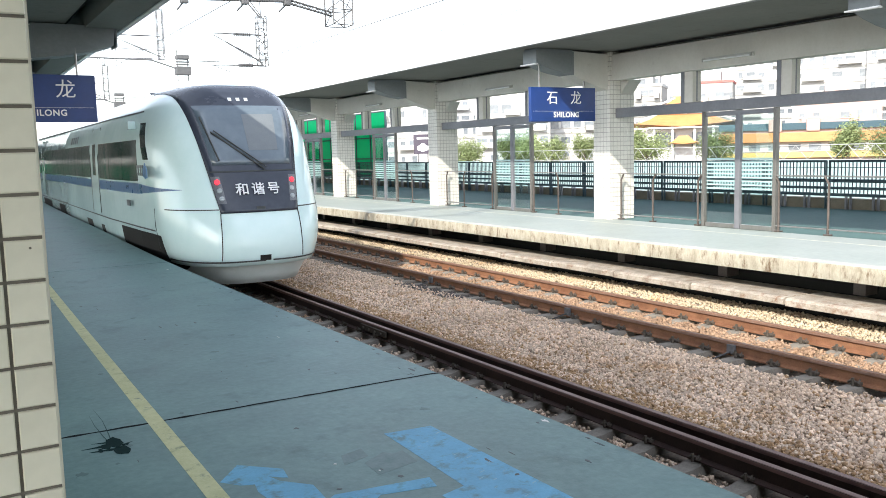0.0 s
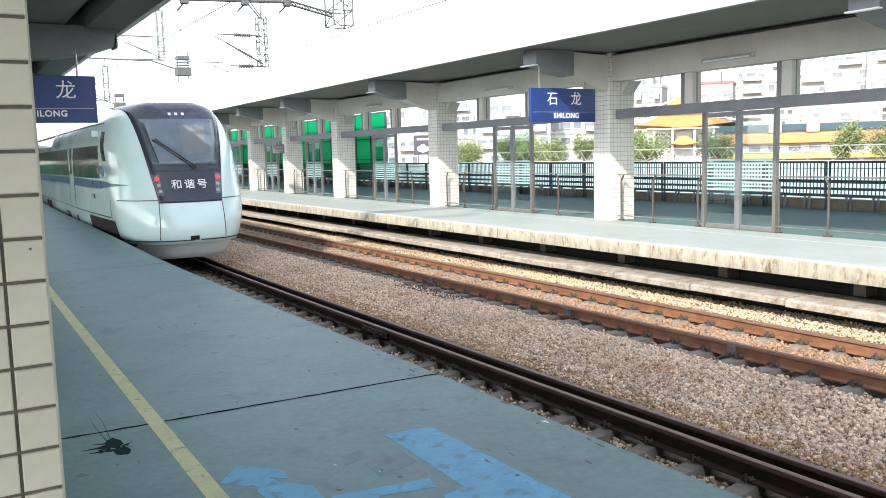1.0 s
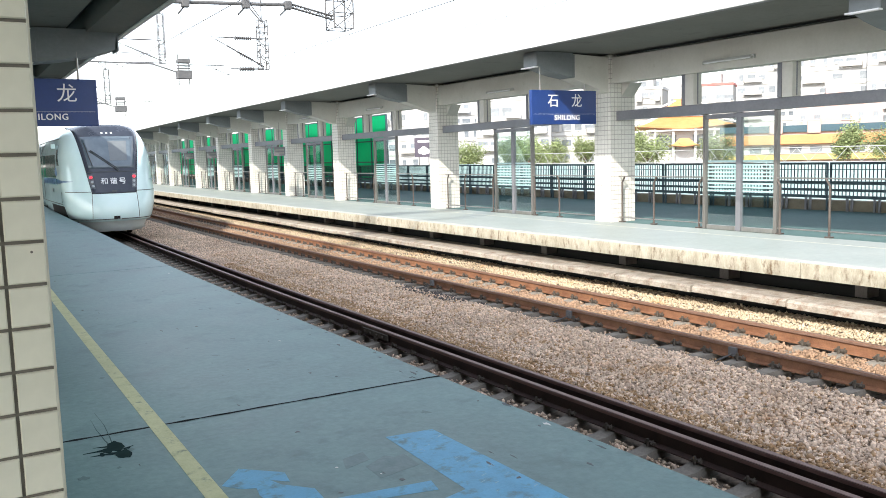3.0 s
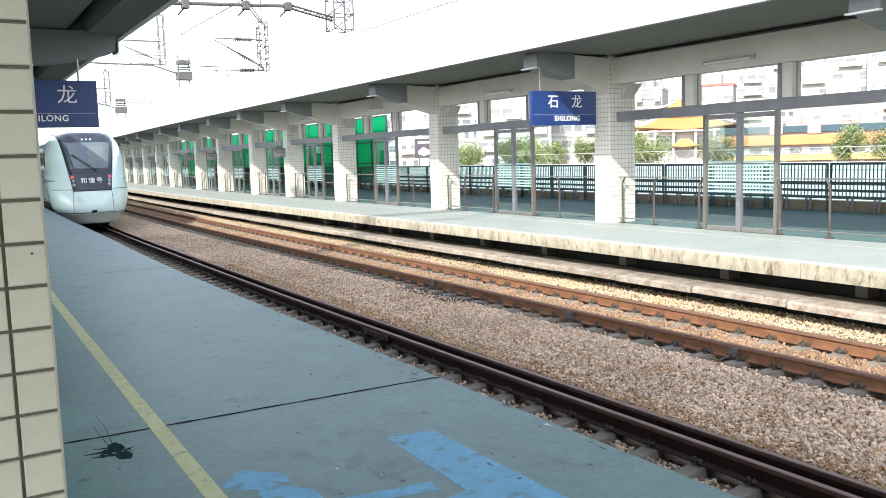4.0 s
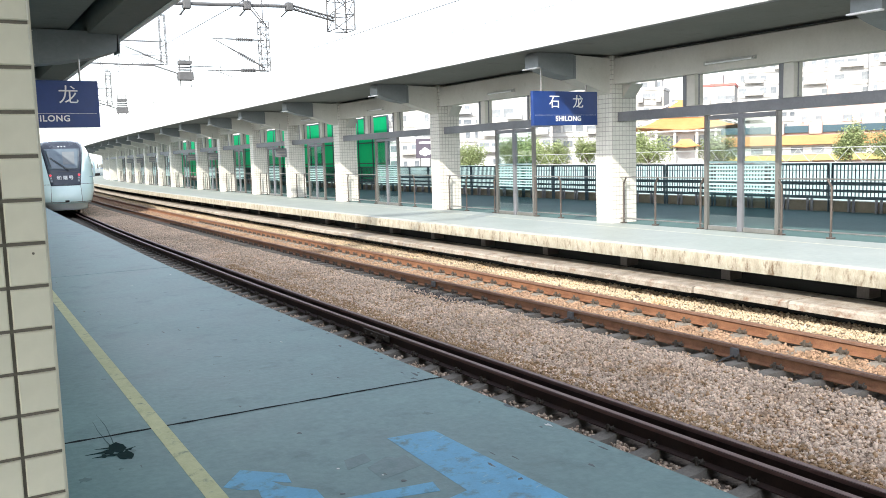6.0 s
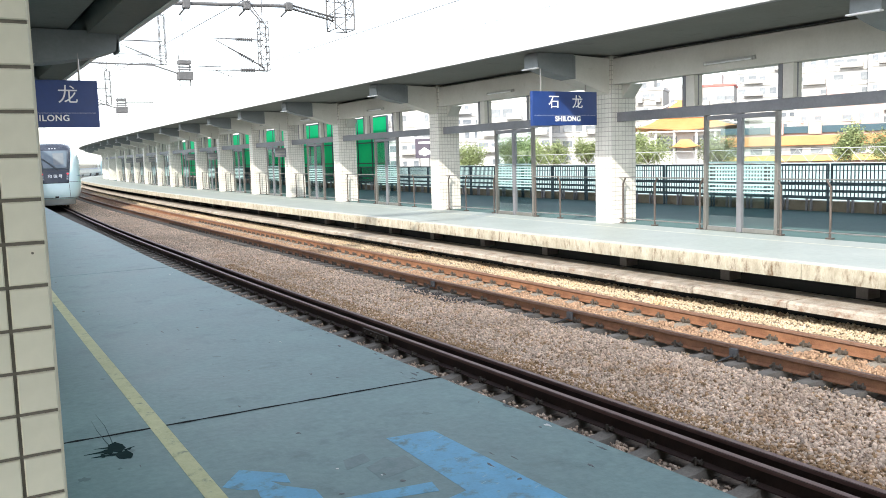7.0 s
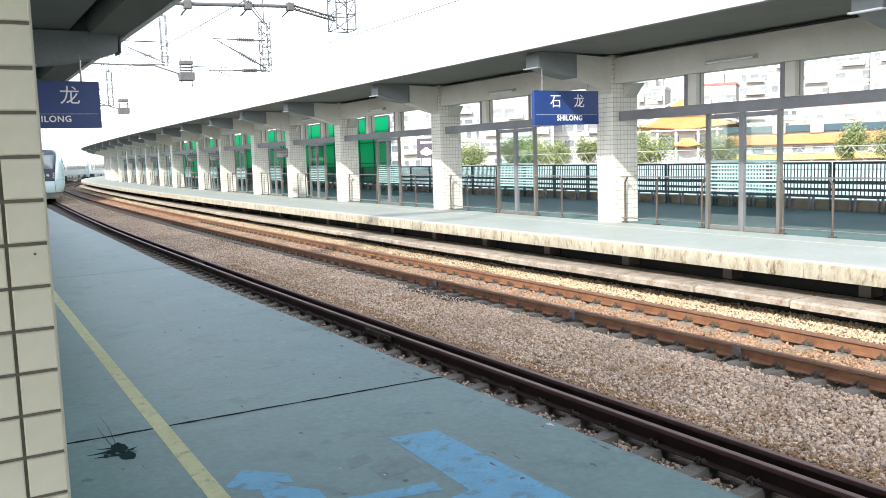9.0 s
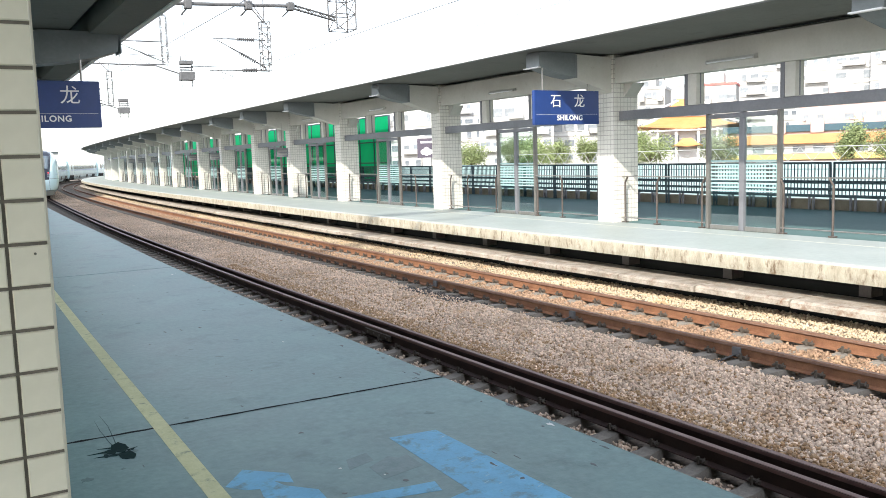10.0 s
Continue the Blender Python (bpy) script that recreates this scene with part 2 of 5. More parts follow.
def sweep(section, s0, s1, step=2.0, closed=True, bm=None, aside=None, lift=None):
    """A section of (d, z) points carried along the line from s0 to s1."""
    bm = bm or bmesh.new()
    count = max(1, math.ceil((s1 - s0) / step))
    rings = [[bm.verts.new(at(d + (aside(s0 + (s1 - s0) * i / count) if aside else 0), s0 + (s1 - s0) * i / count, z + (lift(s0 + (s1 - s0) * i / count) if lift else 0))) for d, z in section] for i in range(count + 1)]
    k = len(section)
    for a, b in zip(rings, rings[1:]):
        for j in range(k if closed else k - 1):
            bm.faces.new((a[j], a[(j + 1) % k], b[(j + 1) % k], b[j]))
    if closed:
        bm.faces.new(rings[0][::-1])
        bm.faces.new(rings[-1])
    return bm


def slab(d0, d1, z0, z1):
    return [(d0, z0), (d1, z0), (d1, z1), (d0, z1)]


def structure(name, bm, material, label, category, parent=None):
    ob = part(name, bm, material, parent)
    return tagged(ob, label, category, kind="structure") if parent is None else ob


S_NEAR, S_FAR = -25.0, 175.0

# ---- ground ----
bm = bmesh.new()
bmesh.ops.create_grid(bm, x_segments=8, y_segments=8, size=3000, matrix=Matrix.Translation((0, 0, -1.25)))
structure("ground", bm, M_BALLAST, "gravelly brown earth around the railway", "ground")
structure("ballast_bed", sweep([(2.9, -1.3), (3.2, -1.08), (5.9, -1.08), (6.3, -0.985), (7.3, -0.955), (8.1, -0.985), (8.4, -1.08), (10.2, -1.08), (10.35, -1.0), (10.7, -0.945), (11.45, -0.885), (11.6, -1.3)], S_NEAR, 330, 3), M_BALLAST, "bed of crushed brown railway stone", "ballast")

# ---- near platform: painted slabs with open joints ----
near = empty("platform_near", kind="structure", label="grey-blue painted concrete platform with worn edge", category="platform")
JOINT = 5.83
for i in range(-3, 16):
    a, b = JOINT + i * 9.0 + (0.013 if i else 0.0), JOINT + (i + 1) * 9.0 - (0.013 if i + 1 else 0.0)
    part("slab", sweep([(-7.0, -0.22), (E1 - 0.02, -0.22), (E1, -0.20), (E1, -0.012), (E1 - 0.012, 0.0), (-7.0, 0.0)], a, b, 1.5, aside=lip, lift=rise), M_PLATFORM, near)
# wall and filler under the slabs are coloured as deep shade
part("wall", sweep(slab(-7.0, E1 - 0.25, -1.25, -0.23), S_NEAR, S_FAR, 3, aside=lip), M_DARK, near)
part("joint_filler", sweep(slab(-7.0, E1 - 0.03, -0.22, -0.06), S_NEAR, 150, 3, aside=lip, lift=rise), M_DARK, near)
bm = bmesh.new()
rings = [[bm.verts.new(at(1.11 + 0.0165 * s + e, s, z + rise(s))) for e, z in ((-0.052, 0.0005), (0.052, 0.0005), (0.052, 0.002), (-0.052, 0.002))] for s in (1, 3, 5, 7, 10, 14, 20, 30)]
for a, b in zip(rings, rings[1:]):
    for j in range(4):
        bm.faces.new((a[j], a[(j + 1) % 4], b[(j + 1) % 4], b[j]))
part("line", bm, M_YELLOW, near, "faded yellow safety line")

# ---- far platform ----
far = empty("platform_far", kind="structure", label="pale paved island platform on a stained concrete slab", category="platform")
part("slab", sweep([(E2, -0.238), (COL + 0.2, -0.238), (COL + 0.2, 0.0), (E2 + 0.01, 0.0), (E2, -0.01)], S_NEAR, S_FAR, 2), M_FARFLOOR, far)
for k in range(-4, 40):
    part("edge_face", sweep([(E2 - 0.02, -0.245), (E2 + 0.05, -0.245), (E2 + 0.05, -0.012), (E2 - 0.02, -0.012), (E2 - 0.024, -0.04)], 1.3 + 3.4 * k, 1.3 + 3.4 * (k + 1) - 0.018, 3.4), M_CONCRETE, far, "weathered concrete edge streaked with rust")
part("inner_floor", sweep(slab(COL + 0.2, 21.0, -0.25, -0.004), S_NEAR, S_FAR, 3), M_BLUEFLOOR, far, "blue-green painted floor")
part("edge_strip", sweep(slab(E2 + 0.012, E2 + 0.20, 0.001, 0.004), S_NEAR, 150, 2), M_EDGE, far, "worn whitish strip along the platform edge")
part("line", sweep(slab(E2 + 2.34, E2 + 2.40, 0.001, 0.003), S_NEAR, 120, 2), M_FARLINE, far, "thin worn cream edge line")
for k in range(24):
    part("pier", box(0, 0.3, -0.1, 0.1, -0.56, -0.24), M_POST, far, "short dark pier", here(11.95, 2.35 + 2.62 * k))
# shade below the platform edge is put into this wall's colour
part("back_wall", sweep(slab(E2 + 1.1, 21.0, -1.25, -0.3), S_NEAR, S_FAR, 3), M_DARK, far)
rl = random.Random(8)
for k in range(-3, 62):
    a, e, h = 0.6 + 1.9 * k, 0.02 * rl.random(), 0.025 * rl.random()
    part("coping_block", sweep([(10.97 + e, -0.67 - h), (11.9, -0.69), (11.9, -0.57), (11.02 + e, -0.562 - h * 0.5), (10.97 + e, -0.585 - h)], a, a + 1.88 - 0.03 * rl.random(), 1.0), M_COPING, far, "old low concrete coping block streaked with rust")
# near-black too, for the shade under the coping
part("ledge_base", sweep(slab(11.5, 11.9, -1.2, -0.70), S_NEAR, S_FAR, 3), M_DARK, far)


# ---- tracks ----
def rail_section(c, top):
    """(d, z) outline of a flat-bottomed rail."""
    half = [(0.036, 0.0), (0.036, -0.032), (0.010, -0.048), (0.010, -0.145), (0.030, -0.152), (0.07, -0.160), (0.07, -0.172)]
    return [(c + d, top + z - 0.004) for d, z in half] + [(c - d, top + z - 0.004) for d, z in half[::-1]]


def make_track(name, rails, steel, head, label, aside=None):
    tr = empty(name, kind="structure", label=label, category="railway track")
    for c in rails:
        r = part("rail", sweep(rail_section(c, ZR), S_NEAR, 300, 2, aside=aside), steel, tr)
        part("rail_head", sweep([(c - 0.0375, ZR - 0.038), (c + 0.0375, ZR - 0.038), (c + 0.0375, ZR - 0.010), (c + 0.028, ZR), (c - 0.028, ZR), (c - 0.0375, ZR - 0.010)], S_NEAR, 300, 2, aside=aside), head, r, "worn running surface")
    return tr


R1, G1 = 5.905, 5.63
RA, RB = 8.88, 10.20
track_1 = make_track("track_1", (R1 - 1.506, R1, G1), M_RAIL, M_RAILTOP, "dark steel track with inner guard rail on concrete sleepers", drift)
track_2 = make_track("track_2", (RA, RB), M_RUST, M_RUSTTOP, "rusty orange track on concrete sleepers")
sl = bmesh.new()
prof = [(-1.25, 0.0), (-0.95, 0.015), (-0.45, 0.015), (-0.3, -0.02), (0.3, -0.02), (0.45, 0.015), (0.95, 0.015), (1.25, 0.0)]
top = [[sl.verts.new((x, y, z)) for x, z in prof] for y in (-0.085, 0.085)]
low = [[sl.verts.new((x, y * 1.35, -0.2)) for x, z in prof] for y in (-0.1, 0.1)]
for i in range(len(prof) - 1):
    sl.faces.new((top[0][i], top[0][i + 1], top[1][i + 1], top[1][i]))
    sl.faces.new((low[0][i], low[0][i + 1], top[0][i + 1], top[0][i]))
    sl.faces.new((low[1][i], low[1][i + 1], top[1][i + 1], top[1][i]))
for i in (0, -1):
    sl.faces.new((low[0][i], top[0][i], top[1][i], low[1][i]))
sleeper_mesh = mesh_of("sleeper", sl, M_SLEEPER)
cl = bmesh.new()
for sx in (-1, 1):
    box(sx * 0.06 - 0.02, sx * 0.06 + 0.02, -0.05, 0.05, 0.0, 0.03, 0.006, cl)
    rod((sx * 0.10, 0, -0.01), (sx * 0.10, 0, 0.065), 0.013, cl, 6)
    rod((sx * 0.10, -0.045, 0.02), (sx * 0.05, -0.03, 0.045), 0.008, cl, 5)
    rod((sx * 0.10, 0.045, 0.02), (sx * 0.05, 0.03, 0.045), 0.008, cl, 5)
clip_mesh = mesh_of("rail_clip", cl, M_CLIP)
for tr, centre, first, pitch, rails in ((track_1, R1 - 0.753, 5.0, 0.567, (R1, G1, R1 - 1.506)), (track_2, (RA + RB) / 2, 6.13, 0.546, (RA, RB))):
    for i in range(-16, 200):
        s = first + i * pitch
        off = drift(s) if tr is track_1 else 0.0
        part("sleeper", sleeper_mesh, None, tr, m=here(centre + off, s, ZR - 0.19))
        if -4 < i < 62:
            for c in rails[:2]:
                big = Matrix.Diagonal((1.35, 1.5, 1.35, 1)) if tr is track_2 else Matrix()
                part("rail_clip", clip_mesh, None, tr, m=here(c + off, s, ZR - 0.165) @ big)

# ---- far canopy ----
COLUMNS = (-9.1, -0.7, 7.7, 15.95, 24.32, 32.6, 38.75, 44.4, 51.2, 57.1, 66, 71.4, 78.1, 84.3, 90.7, 98.5, 107.1, 114.1, 121.1, 128.1, 135.1, 142.1, 149.1, 156.1, 163.1)
canopy = empty("canopy_far", kind="structure", label="long concrete platform canopy with white fascia and grey soffit", category="canopy")
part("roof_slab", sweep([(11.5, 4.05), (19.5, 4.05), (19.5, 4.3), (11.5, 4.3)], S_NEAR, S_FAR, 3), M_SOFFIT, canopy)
part("fascia", sweep([(11.42, 4.03), (11.5, 4.03), (11.5, 4.62), (11.42, 4.62)], S_NEAR, S_FAR, 3), M_FASCIA, canopy, "white fascia board")
part("drip_edge", sweep([(11.501, 4.032), (11.62, 4.032), (11.62, 4.049), (11.501, 4.049)], S_NEAR, S_FAR, 3), M_LINTEL, canopy)
part("roof_cover", sweep([(11.5, 4.62), (14.5, 4.9), (19.5, 4.5), (19.5, 4.31), (11.5, 4.31)], S_NEAR, S_FAR, 3), M_FASCIA, canopy)
CW, CD = 0.60, 0.77
for a, b in zip(COLUMNS, COLUMNS[1:]):
    part("bay_beam", sweep([(COL + 0.05, 3.36), (COL + 0.42, 3.36), (COL + 0.42, 4.045), (COL + 0.05, 3.955)], a + CW / 2 - 0.02, b - CW / 2 + 0.02, 3), M_PLASTER, canopy, "cream plastered beam")

# one column: tiled shaft with plaster arm and steel bracket, front face at x 0, along y


def tile_faces(w, d, z0, z1, pitch, gap=0.013, thick=0.004):
    """Small square tiles over the four faces of a shaft with its front at x=0, joined as one mesh."""
    vs, fs = [], []

    def quad(o, u, v, n, uu, vv):
        k = len(vs)
        p = [o + u * a + v * b for a, b in ((0, 0), (uu, 0), (uu, vv), (0, vv))]
        vs.extend(q for q in p)
        vs.extend(q + n * thick - 0 * u for q in p)
        fs.append((k + 4, k + 5, k + 6, k + 7))
        for i in range(4):
            fs.append((k + i, k + (i + 1) % 4, k + 4 + (i + 1) % 4, k + 4 + i))
    Z = Vector((0, 0, 1))
    for o, u, n, length in ((Vector((0, -w / 2, 0)), Vector((0, 1, 0)), Vector((-1, 0, 0)), w), (Vector((0, -w / 2, 0)), Vector((1, 0, 0)), Vector((0, -1, 0)), d),
                            (Vector((0, w / 2, 0)), Vector((1, 0, 0)), Vector((0, 1, 0)), d), (Vector((d, -w / 2, 0)), Vector((0, 1, 0)), Vector((1, 0, 0)), w)):
        nu, nv = round(length / pitch), round((z1 - z0) / pitch)
        pu, pv = length / nu, (z1 - z0) / nv
        for i in range(nu):
            for j in range(nv):
                quad(o + u * (i * pu + gap / 2) + Z * (z0 + j * pv + gap / 2), u, Z, n, pu - gap, pv - gap)
    me = bpy.data.meshes.new("tiles")
    me.from_pydata([tuple(v) for v in vs], [], fs)
    me.validate()
    return me


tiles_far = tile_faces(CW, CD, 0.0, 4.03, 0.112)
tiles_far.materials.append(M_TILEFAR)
col = empty("canopy_column", here(COL, COLUMNS[2]), label="square column clad in small pale tiles carrying a cantilever arm", category="column", group="columns of the far canopy")
part("shaft", box(0.001, CD, -CW / 2, CW / 2, -0.002, 4.04), M_GROUTFAR, col)
tagged(part("tiles", tiles_far, None, col), kind="stuff")
for sy in (-1, 1):
    hb = bmesh.new()
    ra = [[hb.verts.new((x, sy * (CW / 2 + e), z)) for e, z in ((0.005, 3.04), (0.30, 3.355), (0.005, 3.355))] for x in (0.34, 0.73)]
    for i in range(3):
        hb.faces.new((ra[0][i], ra[0][(i + 1) % 3], ra[1][(i + 1) % 3], ra[1][i]))
    hb.faces.new(ra[0])
    hb.faces.new(ra[1][::-1])
    part("haunch", hb, M_PLASTER, col, "cream plastered haunch under the beam")
arm = bmesh.new()
pts = [(0.02, 3.13), (-0.30, 3.20), (-0.70, 3.33), (-1.1, 3.46), (-1.1, 4.02), (0.02, 3.97)]
ra = [[arm.verts.new((x, y, z)) for x, z in pts] for y in (-0.22, 0.22)]
for i in range(len(pts)):
    j = (i + 1) % len(pts)
    arm.faces.new((ra[0][i], ra[0][j], ra[1][j], ra[1][i]))
arm.faces.new(ra[0])
arm.faces.new(ra[1][::-1])
part("arm", arm, M_PLASTER, col, "cream plastered cantilever arm")
br = bmesh.new()
pts = [(-1.1, 3.47), (-1.45, 3.52), (-1.8, 3.60), (-1.98, 3.66), (-2.12, 3.72), (-2.15, 4.04), (-1.1, 4.04)]
ra = [[br.verts.new((x, y, z)) for x, z in pts] for y in (-0.24, 0.24)]
for i in range(len(pts)):
    br.faces.new((ra[0][i], ra[0][(i + 1) % len(pts)], ra[1][(i + 1) % len(pts)], ra[1][i]))
br.faces.new(ra[0])
br.faces.new(ra[1][::-1])
bracket = part("bracket", br, M_BRACKET, col, "grey steel bracket")
part("bracket_plate", box(-2.17, -2.15, -0.25, 0.25, 3.70, 4.0), M_BRACKET, bracket)
part("bracket_lip", box(-2.24, -2.14, -0.27, 0.27, 3.675, 3.70), M_FASCIA, bracket, "white bottom lip plate")
part("bracket_flange", box(-1.14, -1.06, -0.25, 0.25, 3.47, 4.0, 0.008), M_BRACKET, bracket)
for s in COLUMNS:
    if s != COLUMNS[2]:
        copy_thing(col, here(COL, s))

# ---- near canopy and its columns ----
ncan = empty("canopy_near", kind="structure", label="grey canopy over the near platform", category="canopy")
# slab coloured near-black to give the gutter slot its shade
part("roof_slab", sweep([(-7.0, 4.36), (3.05, 4.36), (3.05, 4.48), (-7.0, 4.48)], S_NEAR, 170, 3), M_DARK, ncan, "roof underside coloured near-black for the shade in the gutter slot")
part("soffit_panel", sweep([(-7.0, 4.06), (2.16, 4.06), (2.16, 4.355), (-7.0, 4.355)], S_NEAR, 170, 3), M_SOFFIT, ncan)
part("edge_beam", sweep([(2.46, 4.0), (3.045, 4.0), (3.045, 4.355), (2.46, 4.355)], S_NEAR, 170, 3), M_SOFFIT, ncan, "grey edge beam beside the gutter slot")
part("fascia", sweep([(3.05, 3.98), (3.13, 3.98), (3.13, 4.40), (3.05, 4.40)], S_NEAR, 120, 3), M_FASCIA, ncan, "white fascia board")
part("long_beam", sweep([(-0.75, 3.37), (-0.4, 3.37), (-0.4, 4.05), (-0.75, 4.05)], S_NEAR, 120, 3), M_PLASTER, ncan)


def tile_mesh(w):
    t = bmesh.new()
    bmesh.ops.create_cube(t, size=1, matrix=Matrix.Diagonal((w, 0.012, w, 1)))
    bmesh.ops.bevel(t, geom=[e for e in t.edges if all(v.co.y < 0 for v in e.verts)], offset=0.003, segments=1, affect="EDGES")
    return mesh_of("tile", t, M_TILE)


PITCH = 0.1
pillar = empty("near_pillar", here(-0.2885, 2.16), label="square platform pillar clad in cream tiles with dark joints", category="column")
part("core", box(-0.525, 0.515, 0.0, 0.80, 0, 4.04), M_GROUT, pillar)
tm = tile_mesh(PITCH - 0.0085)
for i in range(10):
    for j in range(40):
        if j < 28:
            cut = pose(0.525 - 0.054 - i * PITCH + 0.009, -0.002, 0.048 + j * PITCH) if i else pose(0.475, -0.002, 0.048 + j * PITCH) @ Matrix.Diagonal((0.905, 1, 1, 1))
            part("tile", tm, None, pillar, m=cut)
part("anchor_hole", rod((0.487, -0.012, 1.575), (0.487, -0.006, 1.575), 0.003), M_GROUT, pillar, "small dark anchor hole")
tagged(part("side_tiles", box(0.515, 0.522, 0.004, 0.80, 0, 3.3), M_TILE, pillar), kind="stuff")

ncol = empty("near_canopy_column", here(0.235, 15.85), label="tiled column of the near canopy with cantilever arm", category="column", group="columns of the near canopy")
part("shaft", box(-CD, -0.001, -CW / 2, CW / 2, 0, 4.04), M_GROUTFAR, ncol)
tn = tiles_far.copy()
tn.transform(pose(0, 0, 0, 0, 0, 180))
tagged(part("tiles", tn, None, ncol), kind="stuff")
FLIP = pose(0, 0, 0, 0, 0, 180) @ Matrix.Diagonal((1.26, 1, 1, 1))
for o in col.children:
    if o.name.startswith(("arm", "bracket")):
        c = part(o.name.split(".")[0], o.data, None, ncol, m=FLIP)
        for k in o.children:
            if "lip" not in k.name:
                part(k.name.split(".")[0], k.data, None, c)
for s in (7.6, 24.3, 32.8, 41.3, 49.8, 58.3, 66.8):
    copy_thing(ncol, here(0.235, s))

# ---- train ----
HALF = [(0.20, 1.30), (0.5, 1.47), (0.8, 1.60), (1.2, 1.66), (2.0, 1.665), (2.9, 1.66), (3.107, 1.62), (3.375, 1.54), (3.61, 1.43), (3.781, 1.30), (3.888, 1.12), (3.974, 0.82), (4.027, 0.48), (4.049, 0.02)]
FRONT = [(0.20, 0.30), (0.5, 0.16), (0.62, 0.05), (0.9, 0.0), (1.25, 0.04), (1.6, 0.15), (2.0, 0.33), (2.8, 0.74), (3.289, 1.02), (3.621, 1.26), (3.813, 1.44), (3.92, 1.62), (3.984, 1.88), (4.027, 2.25), (4.049, 2.7)]


def table(rows, z):
    for (a, u), (b, v) in zip(rows, rows[1:]):
        if z <= b:
            f = max(0.0, (z - a) / (b - a))
            return u + (v - u) * f
    return rows[-1][1]


def smooth_table(rows, z):
    return sum(table(rows, z + k * 0.05) for k in (-1, 0, 1)) / 3 if rows[0][0] + 0.05 < z < rows[-1][0] - 0.25 else table(rows, z)


def square(z):
    """The nose is fuller round the windscreen."""
    return 3.0 + 1.4 * min(max((z - 1.9) / 0.9, 0), 1)


def tuck(y, z):
    """The body narrows towards the tip, and its lower part draws in towards the coupler."""
    taper = 1 - 0.105 * min(max((6.5 - y) / 6.5, 0), 1)
    return taper * (1 - 0.08 * min(max((1.5 - z) / 1.0, 0), 1) * min(max((3.2 - y) / 2.0, 0), 1))


def nose(x, z, lift=0.0):
    """Point of the nose at x across and height z; y runs back from the tip."""
    w = smooth_table(HALF, z)
    q = min(abs(x) / w, 1.0)
    y = smooth_table(FRONT, z) + (1.25 + 0.22 * z) * (1 - (1 - q ** square(z)) ** (1 / 2.0))
    p = Vector((x * tuck(y, z), y, z))
    f = min(max((z - 3.40) / 0.45, 0), 1)
    return p + Vector((x * 0.25 * (1 - f), -1 + 0.9 * f, 0.35 + 0.65 * f)).normalized() * lift if lift else p


def skin(y, z):
    """Half width of the driving car at y behind its tip."""
    a = 1.25 + 0.22 * z
    f = min(max((y - smooth_table(FRONT, z)) / a, 0.0), 1.0)
    return table(HALF, z) * (1 - (1 - f) ** 2) ** (1 / square(z)) * tuck(y, z)


CAB = [True]                                  # panels follow the nose while the driving car is built


def nose_patch(x0, x1, z0, z1, lift, nx=10, nz=10, skew=lambda z: 1.0, thick=0.012):
    bm = bmesh.new()
    grids = []
    for k in (lift, lift - thick):
        g = []
        for j in range(nz + 1):
            z = z0 + (z1 - z0) * j / nz
            g.append([bm.verts.new(nose((x0 + (x1 - x0) * i / nx) * skew(z), z, k)) for i in range(nx + 1)])
        grids.append(g)
    for g in grids:
        for a, b in zip(g, g[1:]):
            for i in range(nx):
                bm.faces.new((a[i], a[i + 1], b[i + 1], b[i]))
    o, n = grids
    rim = [(0, i) for i in range(nx)] + [(j, nx) for j in range(nz)] + [(nz, i) for i in range(nx, 0, -1)] + [(j, 0) for j in range(nz, 0, -1)]
    for (a, b), (c, d) in zip(rim, rim[1:] + rim[:1]):
        bm.faces.new((o[a][b], o[c][d], n[c][d], n[a][b]))
    return bm


CAR = 26.6
wedge = lambda z: 0.80 + 0.36 * min(max((z - 1.56) / 2.3, 0), 1)      # the mask widens upwards


def side(y0, y1, z0, z1, sx, t=0.01, lean=0.0):
    """A panel on the train's side, bowed with the body."""
    bm = bmesh.new()
    n = max(1, math.ceil((min(y1, 7.0) - y0) / 0.4)) if CAB[0] and y0 < 6.5 else 1
    ys = [y0 + (min(y1, 7.0) - y0) * i / n for i in range(n + 1)] if n > 1 else [y0, y1]
    if ys[-1] < y1:
        ys.append(y1)
    zs = [z0, z0 + (z1 - z0) / 3, z0 + (z1 - z0) * 2 / 3, z1]
    out, inn = [[[bm.verts.new((sx * ((skin(q, z) if CAB[0] else table(HALF, z)) + e), q, z)) for q in (y + lean * (z - z0) for y in ys)] for z in zs] for e in (t, -0.01)]
    m = len(ys) - 1
    for g in (out, inn):
        for a, b in zip(g, g[1:]):
            for i in range(m):
                bm.faces.new((a[i], a[i + 1], b[i + 1], b[i]))
    for j in range(3):
        for i in (0, m):
            bm.faces.new((out[j][i], out[j + 1][i], inn[j + 1][i], inn[j][i]))
    for j in (0, 3):
        for i in range(m):
            bm.faces.new((out[j][i], out[j][i + 1], inn[j][i + 1], inn[j][i]))
    return bm


